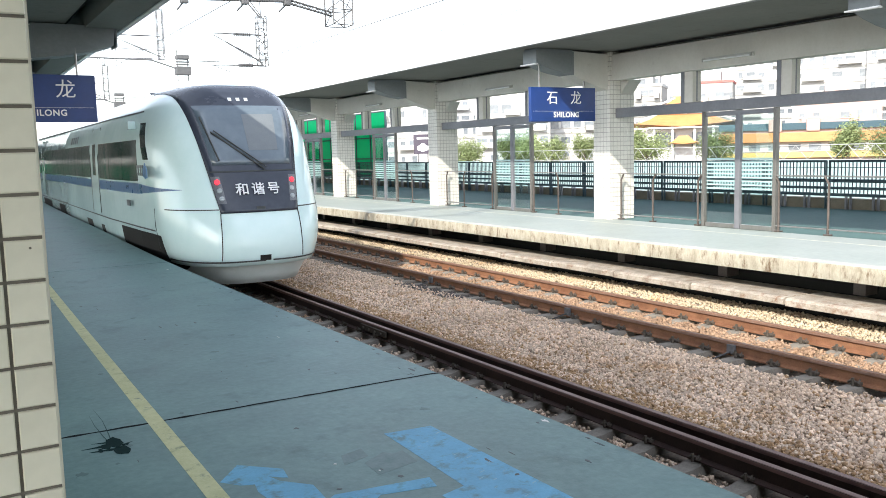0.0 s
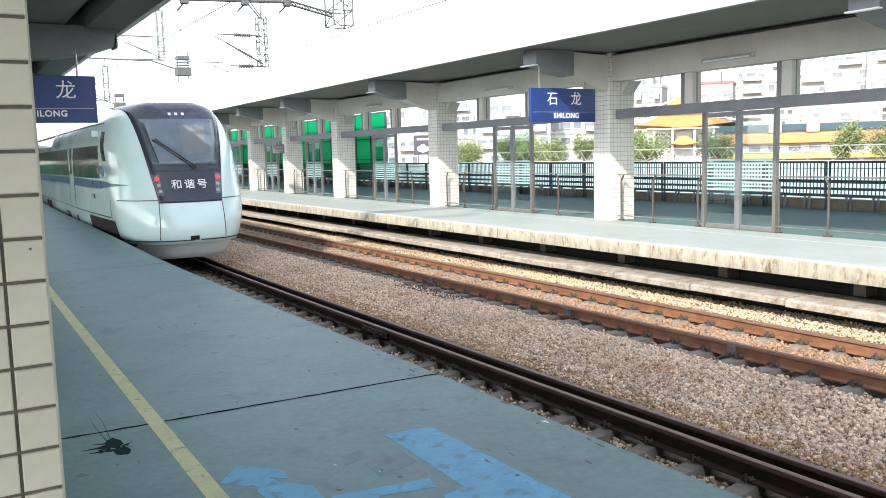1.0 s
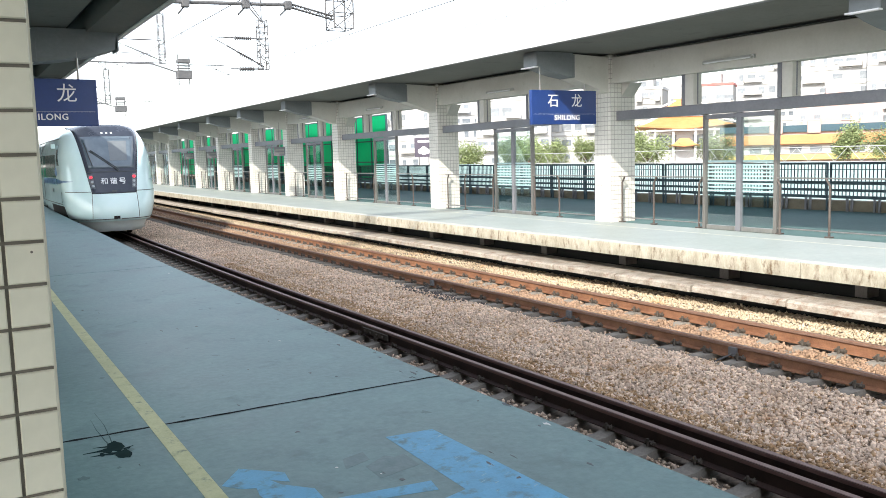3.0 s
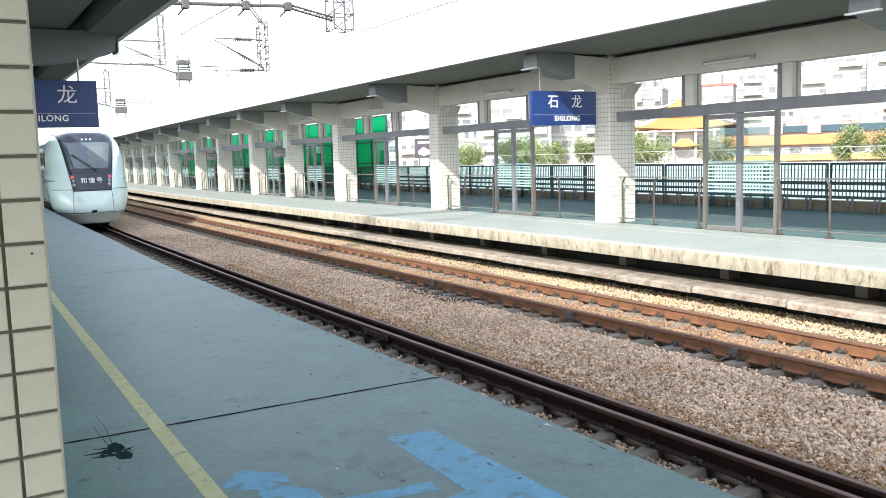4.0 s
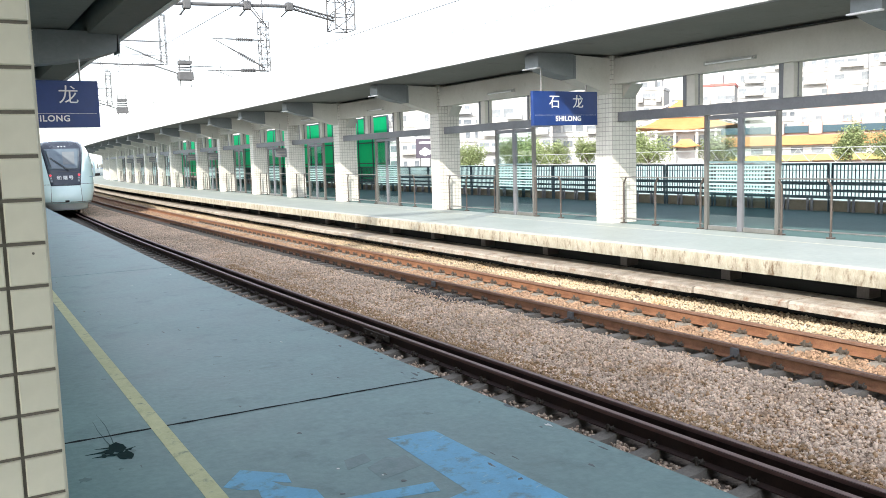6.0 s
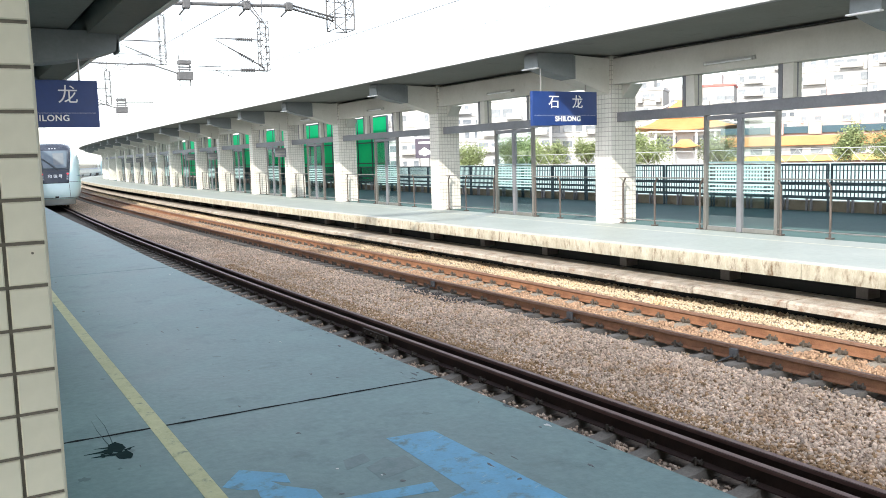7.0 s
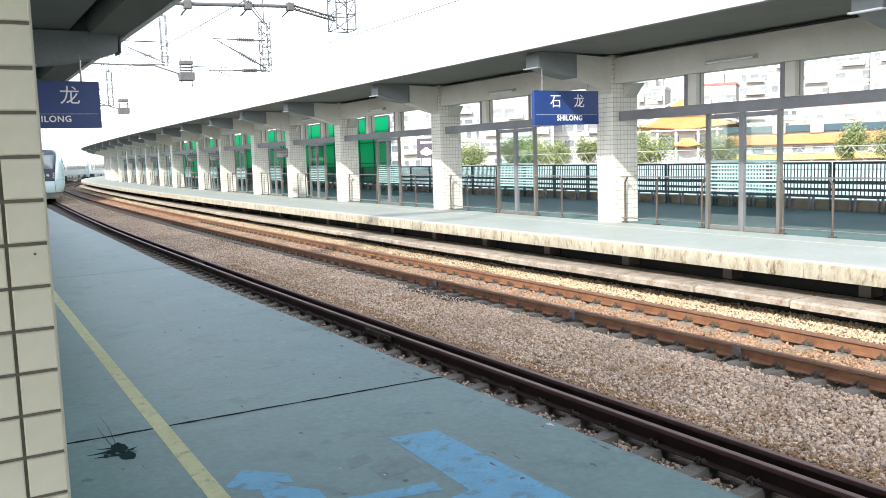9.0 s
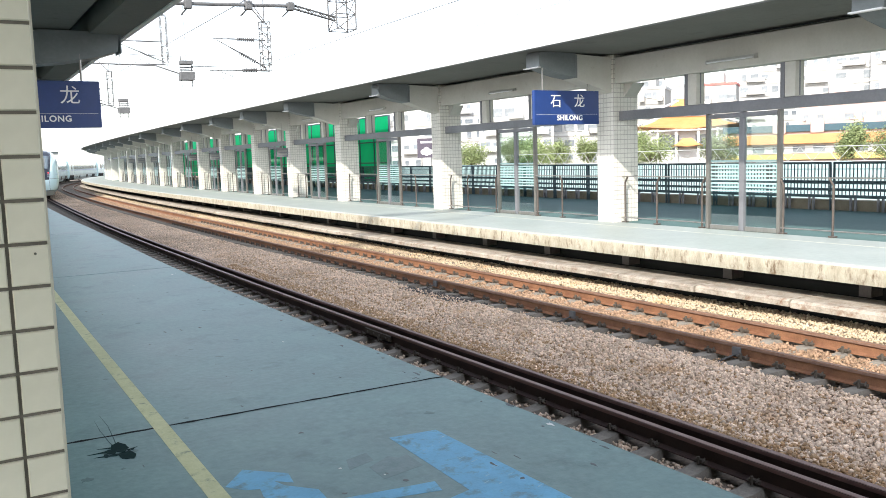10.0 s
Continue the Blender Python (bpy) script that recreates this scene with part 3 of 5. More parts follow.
def car_shell(y0, y1, cab):
    bm = bmesh.new()
    zs = [0.62 + (3.0 - 0.62) * i / 16 for i in range(17)] + [3.0 + 1.0486 * math.sin(math.pi / 2 * i / 12) for i in range(1, 13)]
    if cab:
        rows = []
        n = 28
        for z in zs:
            w = smooth_table(HALF, z)
            ring = [Vector((-w, y1, z))] + [Vector((-w * tuck(y, z), y, z)) for y in (14.0, 9.0, 6.5, 5.4)]
            ring += [nose(-w * math.cos(math.pi * i / n), z) for i in range(n + 1)]
            ring += [Vector((w * tuck(y, z), y, z)) for y in (5.4, 6.5, 9.0, 14.0)] + [Vector((w, y1, z))]
            rows.append([bm.verts.new(p) for p in ring])
    else:
        rows = [[bm.verts.new((sx * table(HALF, z), y, z)) for sx, y in ((-1, y1), (-1, (y0 + y1) / 2), (-1, y0), (1, y0), (1, (y0 + y1) / 2), (1, y1))] for z in zs]
    for a, b in zip(rows, rows[1:]):
        for i in range(len(a) - 1):
            bm.faces.new((a[i], a[i + 1], b[i + 1], b[i]))
        bm.faces.new((a[-1], a[0], b[0], b[-1]))
    bm.faces.new(rows[0])
    bm.faces.new(rows[-1][::-1])
    return bm


def ribbon(points, r, material_depth=6):
    bm = bmesh.new()
    for a, b in zip(points, points[1:]):
        rod(a, b, r, bm, material_depth)
    return bm


def common_side(car, first, last, doors):
    """Windows, doors, stripe and skirting shared by all the cars."""
    for sx in (-1, 1):
        part("stripe", side(first - 0.2, last, 1.88, 2.09, sx, 0.006), M_STRIPE, car, "blue waistline stripe")
        stops = [first - 0.3] + [q + e for q in doors for e in (-0.74, 0.74)] + [last - 0.6]
        for y0, y1 in zip(stops[::2], stops[1::2]):
            n = max(1, round((y1 - y0) / 1.5))
            for i in range(n):
                part("window", side(y0 + (y1 - y0) * i / n + 0.015, y0 + (y1 - y0) * (i + 1) / n - 0.015, 2.13, 2.96, sx, 0.008), M_WINDOW, car)
        for q in doors:
            door = part("door", side(q - 0.62, q + 0.62, 1.30, 3.34, sx, 0.009), M_TRAIN, car, "white sliding door")
            part("door_window", side(q - 0.22, q + 0.22, 2.2, 2.97, sx, 0.014), M_WINDOW, door)
            for e in (-0.65, 0.65):
                part("door_seam", side(q + e - 0.018, q + e + 0.018, 1.28, 3.37, sx, 0.011), M_SEAM, door)
        part("lower_seam", side(first - 1.4, last, 1.19, 1.215, sx, 0.006), M_SEAM, car)
        part("gutter", side(first - 0.4, last, 3.50, 3.53, sx, 0.012), M_SEAM, car)
    # no cutouts in the body: flat near-black panels paint the openings' shade
    for sx in (-1, 1):
        for y0, y1, z1 in ((first - 1.75, first + 1.75, 1.13), (first + 4.2, first + 4.7, 0.98), (first + 6.3, first + 7.3, 1.0), (first + 12.6, first + 14.2, 1.12), (last - 5.6, last - 2.6, 1.13)):
            part("bogie_opening", side(y0, y1, 0.63, z1, sx, 0.004), M_DARK, car, "near-black panel for the shaded opening over the bogie")
    part("underframe", box(-1.2, 1.2, first - 0.6, last + 0.1, 0.28, 0.66), M_DARK, car)
    for b in (first + 0.5, last - 4.3):
        bogie = part("bogie", box(-1.2, 1.2, b - 1.7, b + 1.7, 0.34, 0.72, 0.05), M_DARK, car)
        for y in (b - 1.25, b + 1.25):
            for sx in (-0.75, 0.75):
                part("wheel", rod((sx - 0.06, y, 0.455), (sx + 0.06, y, 0.455), 0.45, None, 20), M_CLIP, bogie)
    for q0, q1 in ((first + 2.6, last - 6.8),):
        for sx in (-1, 1):
            part("skirt_panel", side(q0, q1, 0.34, 0.66, sx, 0.0), M_SKIRT, car)


cab_car = empty("cab_car", label="white train driving car with black sloping nose and blue stripe", category="train car", group="cars of the train")
part("body", car_shell(0, CAR - 0.4, True), M_TRAIN, cab_car, smooth=True)
common_side(cab_car, 3.4, CAR - 0.6, (8.35, 22.5))
skirt = bmesh.new()
rr = []
for z in (0.26, 0.40, 0.55, 0.70):
    w = table(HALF, 0.5) * 0.97
    ring = [nose(-w * math.cos(math.pi * i / 24), max(z, 0.24)) for i in range(25)]
    rr.append([skirt.verts.new(Vector((q.x * 0.93, q.y + 0.10, z))) for q in ring])
for a, b in zip(rr, rr[1:]):
    for i in range(24):
        skirt.faces.new((a[i], a[i + 1], b[i + 1], b[i]))
skirt.faces.new(rr[0])
part("nose_skirt", skirt, M_SKIRT, cab_car, "grey lower skirt under the nose", smooth=True)
lamps = []
mask = part("mask", nose_patch(-1.0, 1.0, 1.57, 3.93, 0.016, 16, 44, wedge), M_MASK, cab_car, "glossy black nose panel", smooth=True)
part("windscreen", nose_patch(-0.86, 0.86, 2.42, 3.52, 0.024, 10, 10, wedge), M_SCREEN, mask, "pale reflecting windscreen", smooth=True)
part("blind", nose_patch(-0.02, 0.60, 2.68, 3.36, 0.028, 8, 8, wedge, 0.003), M_BLIND, mask, "pale blind behind the windscreen")
part("screen_rim", nose_patch(-0.95, 0.95, 2.29, 2.315, 0.022, 10, 1, wedge), M_SEAM, mask)
for sx in (-1, 1):
    lamp = part("headlight", nose_patch(sx * 0.88 - 0.09, sx * 0.88 + 0.09, 1.74, 2.22, 0.02, 3, 4, wedge), M_LAMPGLASS, mask, "upright headlight unit")
    lamps.append((sx, lamp))
for x in (-0.17, 0.0, 0.17):
    part("roof_lamp", nose_patch(x - 0.035, x + 0.035, 3.61, 3.665, 0.024, 2, 2), M_HEADLAMP, mask, "small marker lamp")
for z, r in ((1.64, 0.010), (0.70, 0.014)):
    pts = [nose(-1.64 * math.cos(math.pi * i / 30), z, 0.002) for i in range(31) if abs(math.cos(math.pi * i / 30)) < 0.985 and (z < 1 or abs(1.64 * math.cos(math.pi * i / 30)) > 0.79)]
    for sx in (-1, 1):
        half = [p for p in pts if p.x * sx >= 0]
        if len(half) > 1:
            part("seam", ribbon(sorted(half, key=lambda p: p.x), r), M_SEAM, cab_car)
for sx in (-1, 1):
    part("seam", ribbon([nose(sx * (0.80 + 0.012 * i), 1.57 - 0.105 * i, 0.002) for i in range(9)], 0.009), M_SEAM, cab_car)
    part("seam", ribbon([Vector((sx * (skin(1.95 - 0.2 * abs(z - 1), z) + 0.001), 1.95 - 0.2 * abs(z - 1), z)) for z in (0.72, 0.9, 1.3, 1.64)], 0.009), M_SEAM, cab_car)
    cw = part("cab_window", side(2.16, 2.52, 2.56, 3.28, sx, 0.012, 0.55), M_WINDOW, cab_car, "small dark cab side window")
    st = bmesh.new()
    cut = [(3.19 - 2.35 * f, 1.985 + 0.015 * f, 0.105 * (1 - f) + 0.003) for f in (0, 0.15, 0.3, 0.45, 0.6, 0.75, 0.9, 1.0)]
    v = [[st.verts.new((sx * (skin(y, z + h) + 0.008), y, z + h)) for h in (-k, k)] for y, z, k in cut]
    for a, b in zip(v, v[1:]):
        st.faces.new((a[0], a[1], b[1], b[0]))
    bmesh.ops.recalc_face_normals(st, faces=st.faces)
    bmesh.ops.solidify(st, geom=st.faces[:], thickness=0.004)
    part("stripe_tip", st, M_STRIPE, cab_car)
part("coupler_hatch", nose_patch(-0.12, 0.12, 0.70, 0.80, 0.01, 4, 2), M_DARK, cab_car, "dark coupler opening")

CAB[0] = False
mid_car = empty("train_car", label="white passenger car with blue stripe and dark windows", category="train car", group="cars of the train")
part("body", car_shell(0, CAR - 0.5, False), M_TRAIN, mid_car, smooth=False)
common_side(mid_car, 1.8, CAR - 1.0, (3.2, 23.0))
part("gangway", box(-0.9, 0.9, CAR - 0.55, CAR + 0.1, 0.9, 3.6), M_DARK, mid_car)
cars = [cab_car, mid_car] + [copy_thing(mid_car, Matrix()) for _ in range(6)]

# ---- lettering ----
def letters(body, size, material, parent, m, name="lettering", label="", gap=1.0, bold=0.0):
    cu = bpy.data.curves.new("text", "FONT")
    cu.body, cu.size, cu.align_x, cu.align_y, cu.extrude, cu.space_character, cu.offset = body, size, "CENTER", "CENTER", 0.004, gap, bold
    tmp = bpy.data.objects.new("text", cu)
    scene.collection.objects.link(tmp)
    bpy.context.view_layer.update()
    me = bpy.data.meshes.new_from_object(tmp.evaluated_get(bpy.context.evaluated_depsgraph_get()))
    bpy.data.objects.remove(tmp)
    me.materials.clear()
    me.materials.append(material)
    ob = part(name, me, None, parent, label)
    ob.matrix_basis = m
    return ob


# ---- hanging station signs ----
def station_sign(d, s, z, w, h, up, label, latin=0.21, shift=0.065, second=0.185):
    sg = empty("station_sign", here(d, s, z), label=label, category="sign", group="hanging station signs")
    board = part("board", box(-w / 2, w / 2, -0.05, 0.05, -h / 2, h / 2, 0.008), M_SIGN, sg)
    part("edge_line", box(-w / 2 + 0.05, w / 2 - 0.05, -0.054, -0.05, -h * 0.20, -h * 0.195), M_WHITE, board)
    letters("石", h * 0.42, M_WHITE, board, pose(-w * 0.18, -0.058, h * 0.17, 90), "character", "white painted character", bold=0.0)
    letters("龙", h * 0.42, M_WHITE, board, pose(w * second, -0.058, h * 0.17, 90), "character", "white painted character", bold=0.0)
    letters("SHILONG", h * latin, M_WHITE, board, pose(shift, -0.058, -h * 0.31, 90), "lettering", "white capital letters", 1.12, 0.003)
    for x in (-w * 0.34, w * 0.36):
        part("hanger", rod((x, 0.046, h / 2 - 0.01), (x, 0.046, h / 2 + up), 0.018), M_STEEL, sg)
    return sg


station_sign(12.785, 15.72, 2.78, 1.90, 0.78, 0.54, "blue station name sign with white characters hanging from the canopy arm")
station_sign(1.60, 15.58, 2.81, 1.90, 0.78, 0.46, "blue station name sign hanging from the near canopy arm", 0.182, 0.15, 0.25)

# ---- glazed screen between the far columns ----
screen = empty("screen_lintel", kind="structure", label="grey aluminium lintel beam running between the columns", category="lintel")
part("beam", sweep(slab(COL + 0.17, COL + 0.34, 2.47, 2.69), S_NEAR, 150, 3), M_LINTEL, screen)


def upright(sc):
    """Short boxed upright between the lintel and the beam."""
    u = empty("transom_post", here(COL + 0.25, sc, 2.69), label="short boxed grey upright above the lintel", category="post", group="uprights above the lintel")
    part("face", box(-0.13, 0.13, -0.12, 0.12, 0.0, 0.665, 0.01), M_PLASTER, u)
    part("side_panel", box(-0.135, 0.135, 0.122, 0.22, 0.0, 0.665), M_LINTEL, u, "dark grey side sheet")
    part("groove", box(-0.02, 0.02, -0.124, -0.118, 0.02, 0.67), M_LINTEL, u)
    return u


def glass_door(sc):
    g = empty("glass_door", here(COL + 0.27, sc), label="framed double glass door with frosted stripes", category="door", group="glass doors between the columns")
    for y, w in ((-0.91, 0.04), (0.0, 0.06), (0.91, 0.04)):
        part("frame_post", box(-0.05, 0.05, y - w, y + w, 0, 2.468, 0.008), M_DOORPOST if y else M_LINTEL, g)
    part("head_rail", box(-0.045, 0.045, -0.86, 0.86, 2.36, 2.455, 0.006), M_LINTEL, g)
    for y in (-0.465, 0.465):
        leaf = part("leaf", box(-0.008, 0.008, y - 0.38, y + 0.38, 0.10, 2.35), M_GLASS, g, "clear glass leaf")
        leaf.visible_shadow = False
        part("bottom_rail", box(-0.03, 0.03, y - 0.385, y + 0.385, 0.0, 0.095, 0.006), M_STEEL, leaf)
        for k in range(9):
            part("frosted_stripe", box(-0.014, -0.009, y - 0.37, y + 0.37, 0.82 + 0.078 * k, 0.82 + 0.078 * k + 0.034), M_FROST, leaf)
    return g


M_DOORPOST = surface("satin_door_frame", (0.15, 0.145, 0.135), (0.23, 0.22, 0.205), 0.4, 0.5, scale=4, fine=60, bump=0.03, stretch=(1, 1, 0.2))


def guard_rail(sa, sb, bend):
    """Low barrier of two bent posts and thin rails between a column and a door."""
    n = abs(sb - sa)
    g = empty("guard_rail", here(COL + 0.25, min(sa, sb)), label="low steel barrier with bent brown posts and thin rails", category="railing", group="barriers between the columns")
    for y in ((n - 0.06, n - 1.15, 0.12) if bend > 0 else (n - 0.13, n - 1.19, 0.08)):
        if y < 0.05 or (y < 0.2 and n < 1.9):
            continue
        p = bmesh.new()
        rod((0, y, 0.0), (0, y, 0.98), 0.024, p)
        rod((0, y, 0.97), (0, y + 0.09 * bend, 1.12), 0.022, p)
        part("post", p, M_POST, g, "brown steel post")
        part("foot_plate", box(-0.06, 0.06, y - 0.06, y + 0.06, 0, 0.03, 0.005), M_POST, g)
    for z in (1.12, 0.12):
        part("rail", rod((0, 0, z), (0, n, z), 0.016), M_STEEL, g)
    return g


M_FROST = surface("frosted_film", (0.27, 0.43, 0.43), (0.36, 0.52, 0.52), 0.6, bump=0.0)
for i, (a, b) in enumerate(zip(COLUMNS[1:15], COLUMNS[2:16])):
    mid, lo, hi = (a + b) / 2, a + CW / 2, b - CW / 2
    bay = (a + b) / 2 - 0.02
    if i == 1:
        mid += 0.17
    glass_door(mid)
    guard_rail(lo + 0.02, mid - 1.0, 1)
    guard_rail(mid + 1.0, hi - 0.02, -1)
    upright(bay - 1.05)
    upright(bay + 1.45)
    lamp = empty("tube_lamp", here(COL + 0.018, bay + 0.3, 3.53), label="unlit fluorescent batten lamp on the beam", category="lamp", group="batten lamps along the beam")
    part("batten", box(-0.02, 0.03, -0.65, 0.65, -0.03, 0.05, 0.01), M_LAMPTUBE, lamp)
    part("tube", rod((-0.045, -0.6, -0.01), (-0.045, 0.6, -0.01), 0.017), M_WHITE, lamp)
    for y in (-0.61, 0.61):
        part("holder", box(-0.07, -0.02, y - 0.015, y + 0.015, -0.04, 0.03), M_LAMPTUBE, lamp)
for s in COLUMNS[5:14]:
    if s in (32.6, 44.4, 66):
        continue
    sg = empty("hanging_notice", here(COL - 0.45, s - 0.46, 2.12), label="small grey notice board with two pale lines", category="sign", group="small notices at the columns")
    part("board", box(-0.27, 0.27, -0.02, 0.02, -0.2, 0.2, 0.006), M_LINTEL, sg)
    for z in (0.07, -0.07):
        part("text_bar", box(-0.21, 0.21, -0.026, -0.02, z - 0.03, z + 0.03), M_STEEL, sg)
    part("hanger", rod((0, 0, 0.19), (0, 0, 1.35), 0.012), M_STEEL, sg)

# ---- fence along the back of the far platform ----
M_FENCE = surface("dark_blue_fence", (0.042, 0.075, 0.095), (0.075, 0.115, 0.14), 0.5, 0.2, scale=3, fine=30)
M_KERB = surface("brown_kerb", (0.16, 0.14, 0.10), (0.24, 0.21, 0.16), 0.9)
fence = empty("fence_panel", here(20.3, -6.0), label="dark blue steel fence panel with upright bars and bench slats", category="fence", group="fence along the far platform")
for y in (0.0,):
    for o in (-0.05, 0.05):
        part("post", box(-0.03, 0.03, y + o - 0.016, y + o + 0.016, 0, 1.27, 0.004), M_FENCE, fence)
part("top_rail", box(-0.035, 0.035, 0.07, 1.93, 1.22, 1.28, 0.008), M_FENCE, fence)
bars = bmesh.new()
for k in range(1, 19):
    box(-0.012, 0.012, k * 2.0 / 19 - 0.010, k * 2.0 / 19 + 0.010, 0.34, 1.22, 0, bars)
tagged(part("bar_infill", bars, M_FENCE, fence), kind="stuff")
for z0, z1, x in ((0.70, 0.79, -0.05), (0.52, 0.59, -0.05), (0.34, 0.42, -0.06), (1.08, 1.10, -0.02)):
    part("slat", box(x - 0.02, x + 0.02, 0.0, 2.0, z0, z1, 0.004), M_FENCE, fence)
for y in (0.55, 0.68, 1.3, 1.43):
    part("foot", box(-0.03, 0.03, y - 0.025, y + 0.025, 0.0, 0.42, 0.004), M_LINTEL, fence, "grey steel foot")
for k in range(1, 44):
    copy_thing(fence, here(20.3, -6.0 + 2.0 * k))
structure("fence_kerb", sweep(slab(20.42, 20.75, -0.01, 0.27), S_NEAR, 130, 3), M_KERB, "low brown kerb behind the fence", "kerb")
M_HOARD = surface("pale_cyan_hoarding", (0.36, 0.52, 0.54), (0.45, 0.62, 0.64), 0.6, scale=0.5, fine=6, bump=0.02)
hoard = empty("hoarding", kind="structure", label="pale cyan sheet hoarding beyond the platform", category="hoarding")
for k in range(26):
    part("sheet", box(-0.02, 0.02, 0.01, 3.97, -1.25, 1.05 + 0.04 * (k % 3), 0), M_HOARD, hoard, m=here(27.0, -14 + 4.0 * k))

# ---- green sheet wall by the far platform, and one behind the near platform, unseen, added for the train's reflections ----
# tones of the unseen wall's two rows, set by what the windows reflect
M_MIDGREEN = surface("mid_green_sheet", (0.008, 0.34, 0.19), (0.02, 0.48, 0.29), 0.5, scale=0.6, fine=5, bump=0.03)
M_DEEPGREEN = surface("deep_green_sheet", (0.010, 0.13, 0.085), (0.02, 0.20, 0.135), 0.5, scale=0.6, fine=5, bump=0.03)
let_through(M_MIDGREEN, (0.01, 0.50, 0.26), 0.35)
let_through(M_DEEPGREEN, (0.01, 0.40, 0.22), 0.15)
for nm, d, s0, n, rows in (("green_wall", 20.9, 41.6, 30, ((0.45, 4.0, M_GREEN),)), ("green_wall_near", -6.8, 42.0, 64, ((0.10, 1.55, M_MIDGREEN), (1.95, 3.95, M_DEEPGREEN)))):
    gw = empty(nm, kind="structure", label="wall of green sheets in dark frames", category="wall")
    top = rows[-1][1]
    for k in range(n):
        for z0, z1, m in rows:
            part("sheet", box(-0.015, 0.015, 0.05, 1.95, z0, z1), m, gw, m=here(d, s0 + 2 * k))
        part("frame_post", box(-0.05, 0.05, -0.05, 0.05, -0.02, top), M_FENCE, gw, m=here(d, s0 + 2 * k))
    for z in (0.42, 1.45, 2.6, top):
        part("frame_rail", sweep(slab(d - 0.04, d + 0.04, z - 0.03, z + 0.03), s0, s0 + 2 * n, 4), M_FENCE, gw)

# ---- overhead line ----
def lattice(a, b, w, parent, name, r=0.03, bays=8, axis=(1, 0, 0)):
    """A square lattice post between two points."""
    a, b = Vector(a), Vector(b)
    run = (b - a)
    e1 = Vector(axis)
    e2 = run.normalized().cross(e1)
    bm = bmesh.new()
    cs = [(e1 * i + e2 * j) * w / 2 for i, j in ((1, 1), (1, -1), (-1, -1), (-1, 1))]
    for c in cs:
        rod(a + c, b + c, r, bm, 5)
    for k in range(bays):
        p, q = a + run * (k / bays), a + run * ((k + 1) / bays)
        for i in range(4):
            u, v = cs[i], cs[(i + 1) % 4]
            rod(p + (u if k % 2 else v), q + (v if k % 2 else u), r * 0.6, bm, 4)
    for k in range(bays + 1):
        p = a + run * (k / bays)
        for i in range(4):
            rod(p + cs[i], p + cs[(i + 1) % 4], r * 0.6, bm, 4)
    return part(name, bm, M_MAST, parent)


def insulator(a, b, parent):
    a, b = Vector(a), Vector(b)
    bm = bmesh.new()
    rod(a, b, 0.026, bm, 5)
    turn = (b - a).to_track_quat("Z", "Y").to_matrix().to_4x4()
    for k in range(9):
        p = a + (b - a) * (0.32 + 0.05 * k)
        bmesh.ops.create_cone(bm, cap_ends=True, segments=10, radius1=0.08, radius2=0.035, depth=0.03, matrix=Matrix.Translation(p) @ turn)
    return part("insulator", bm, M_INSUL, parent, "ribbed grey insulator")


M_INSUL = surface("grey_insulator", (0.06, 0.06, 0.065), (0.11, 0.11, 0.115), 0.3)


def drop_post(d, s, z, w, span, reach, label):
    """Portal across the tracks with a hanging lattice post, a bracket arm and its insulators."""
    g = empty("catenary_portal", here(d, s, z), label=label, category="overhead line support", group="overhead line portals")
    lattice((0, 0, 0), (0, 0, span), w, g, "drop_post", 0.018)
    top = max(span + 0.3, 8.3 - z)
    if s < 20:
        lattice((-d - 8.5, 0, top), (2.5, 0, top), 0.5, g, "cross_beam", 0.035, 36, (0, 1, 0))
    else:
        part("head_span", rod((-d - 8.5, 0, top), (0.3, 0, top), 0.03, None, 6), M_MAST, g, "thin cross pipe")
    part("hanger", rod((0, 0, span), (0, 0, top), 0.02), M_MAST, g)
    for x in (-d - 8.5,):
        lattice((x, 0, -z - 1.2), (x, 0, top + 0.2), 0.4, g, "mast", 0.035, 12)
    if s < 20:
        lattice((-0.15, 0, 0.22), (-1.1, 0, 0.42), 0.07, g, "arm_girder", 0.012, 7, (0, 1, 0))
        part("arm_pipe", rod((-1.08, 0, 0.42), (-7.0, 0, 0.20), 0.035), M_MAST, g)
        for x, z3 in ((-1.1, 0.42), (-1.95, 0.39), (-3.1, 0.34)):
            part("clamp", box(x - 0.07, x + 0.07, -0.07, 0.07, z3 - 0.09, z3 + 0.07, 0.02), M_MAST, g)
            part("stay", rod((x, 0, z3 - 0.05), (x - 0.06, 0.3, z3 - 0.16), 0.016), M_MAST, g)
        return g
    part("strut", rod((0, 0, 0.1), (-reach, 0, 0.92), 0.016), M_MAST, g)
    part("knee", rod((0, 0, span - 0.05), (-0.75, 0, span + 0.8), 0.025), M_MAST, g)
    part("knee", rod((0.06, 0, span - 0.05), (-0.6, 0, span + 0.85), 0.02), M_MAST, g)
    part("tie", rod((0, 0, 0.97), (-reach - 0.12, 0, 0.97), 0.016), M_MAST, g)
    part("registration_arm", rod((0, 0, 0.02), (-reach - 0.3, 0, -0.02), 0.016), M_MAST, g)
    part("steady_arm", rod((-reach - 0.1, 0, 0.0), (-reach + 0.5, 0, -0.22), 0.012), M_MAST, g)
    part("dropper", rod((-reach * 0.9, 0, 0.97), (-reach * 0.95, 0, -0.25), 0.008), M_WIRE, g)
    insulator((0, 0, 0.1), (-reach * 0.75, 0, 0.1 + 0.82 * 0.75), g)
    insulator((0, 0, 0.97), (-reach * 0.8, 0, 0.97), g)
    insulator((0, 0, 0.02), (-reach * 0.7, 0, 0.0), g)
    return g


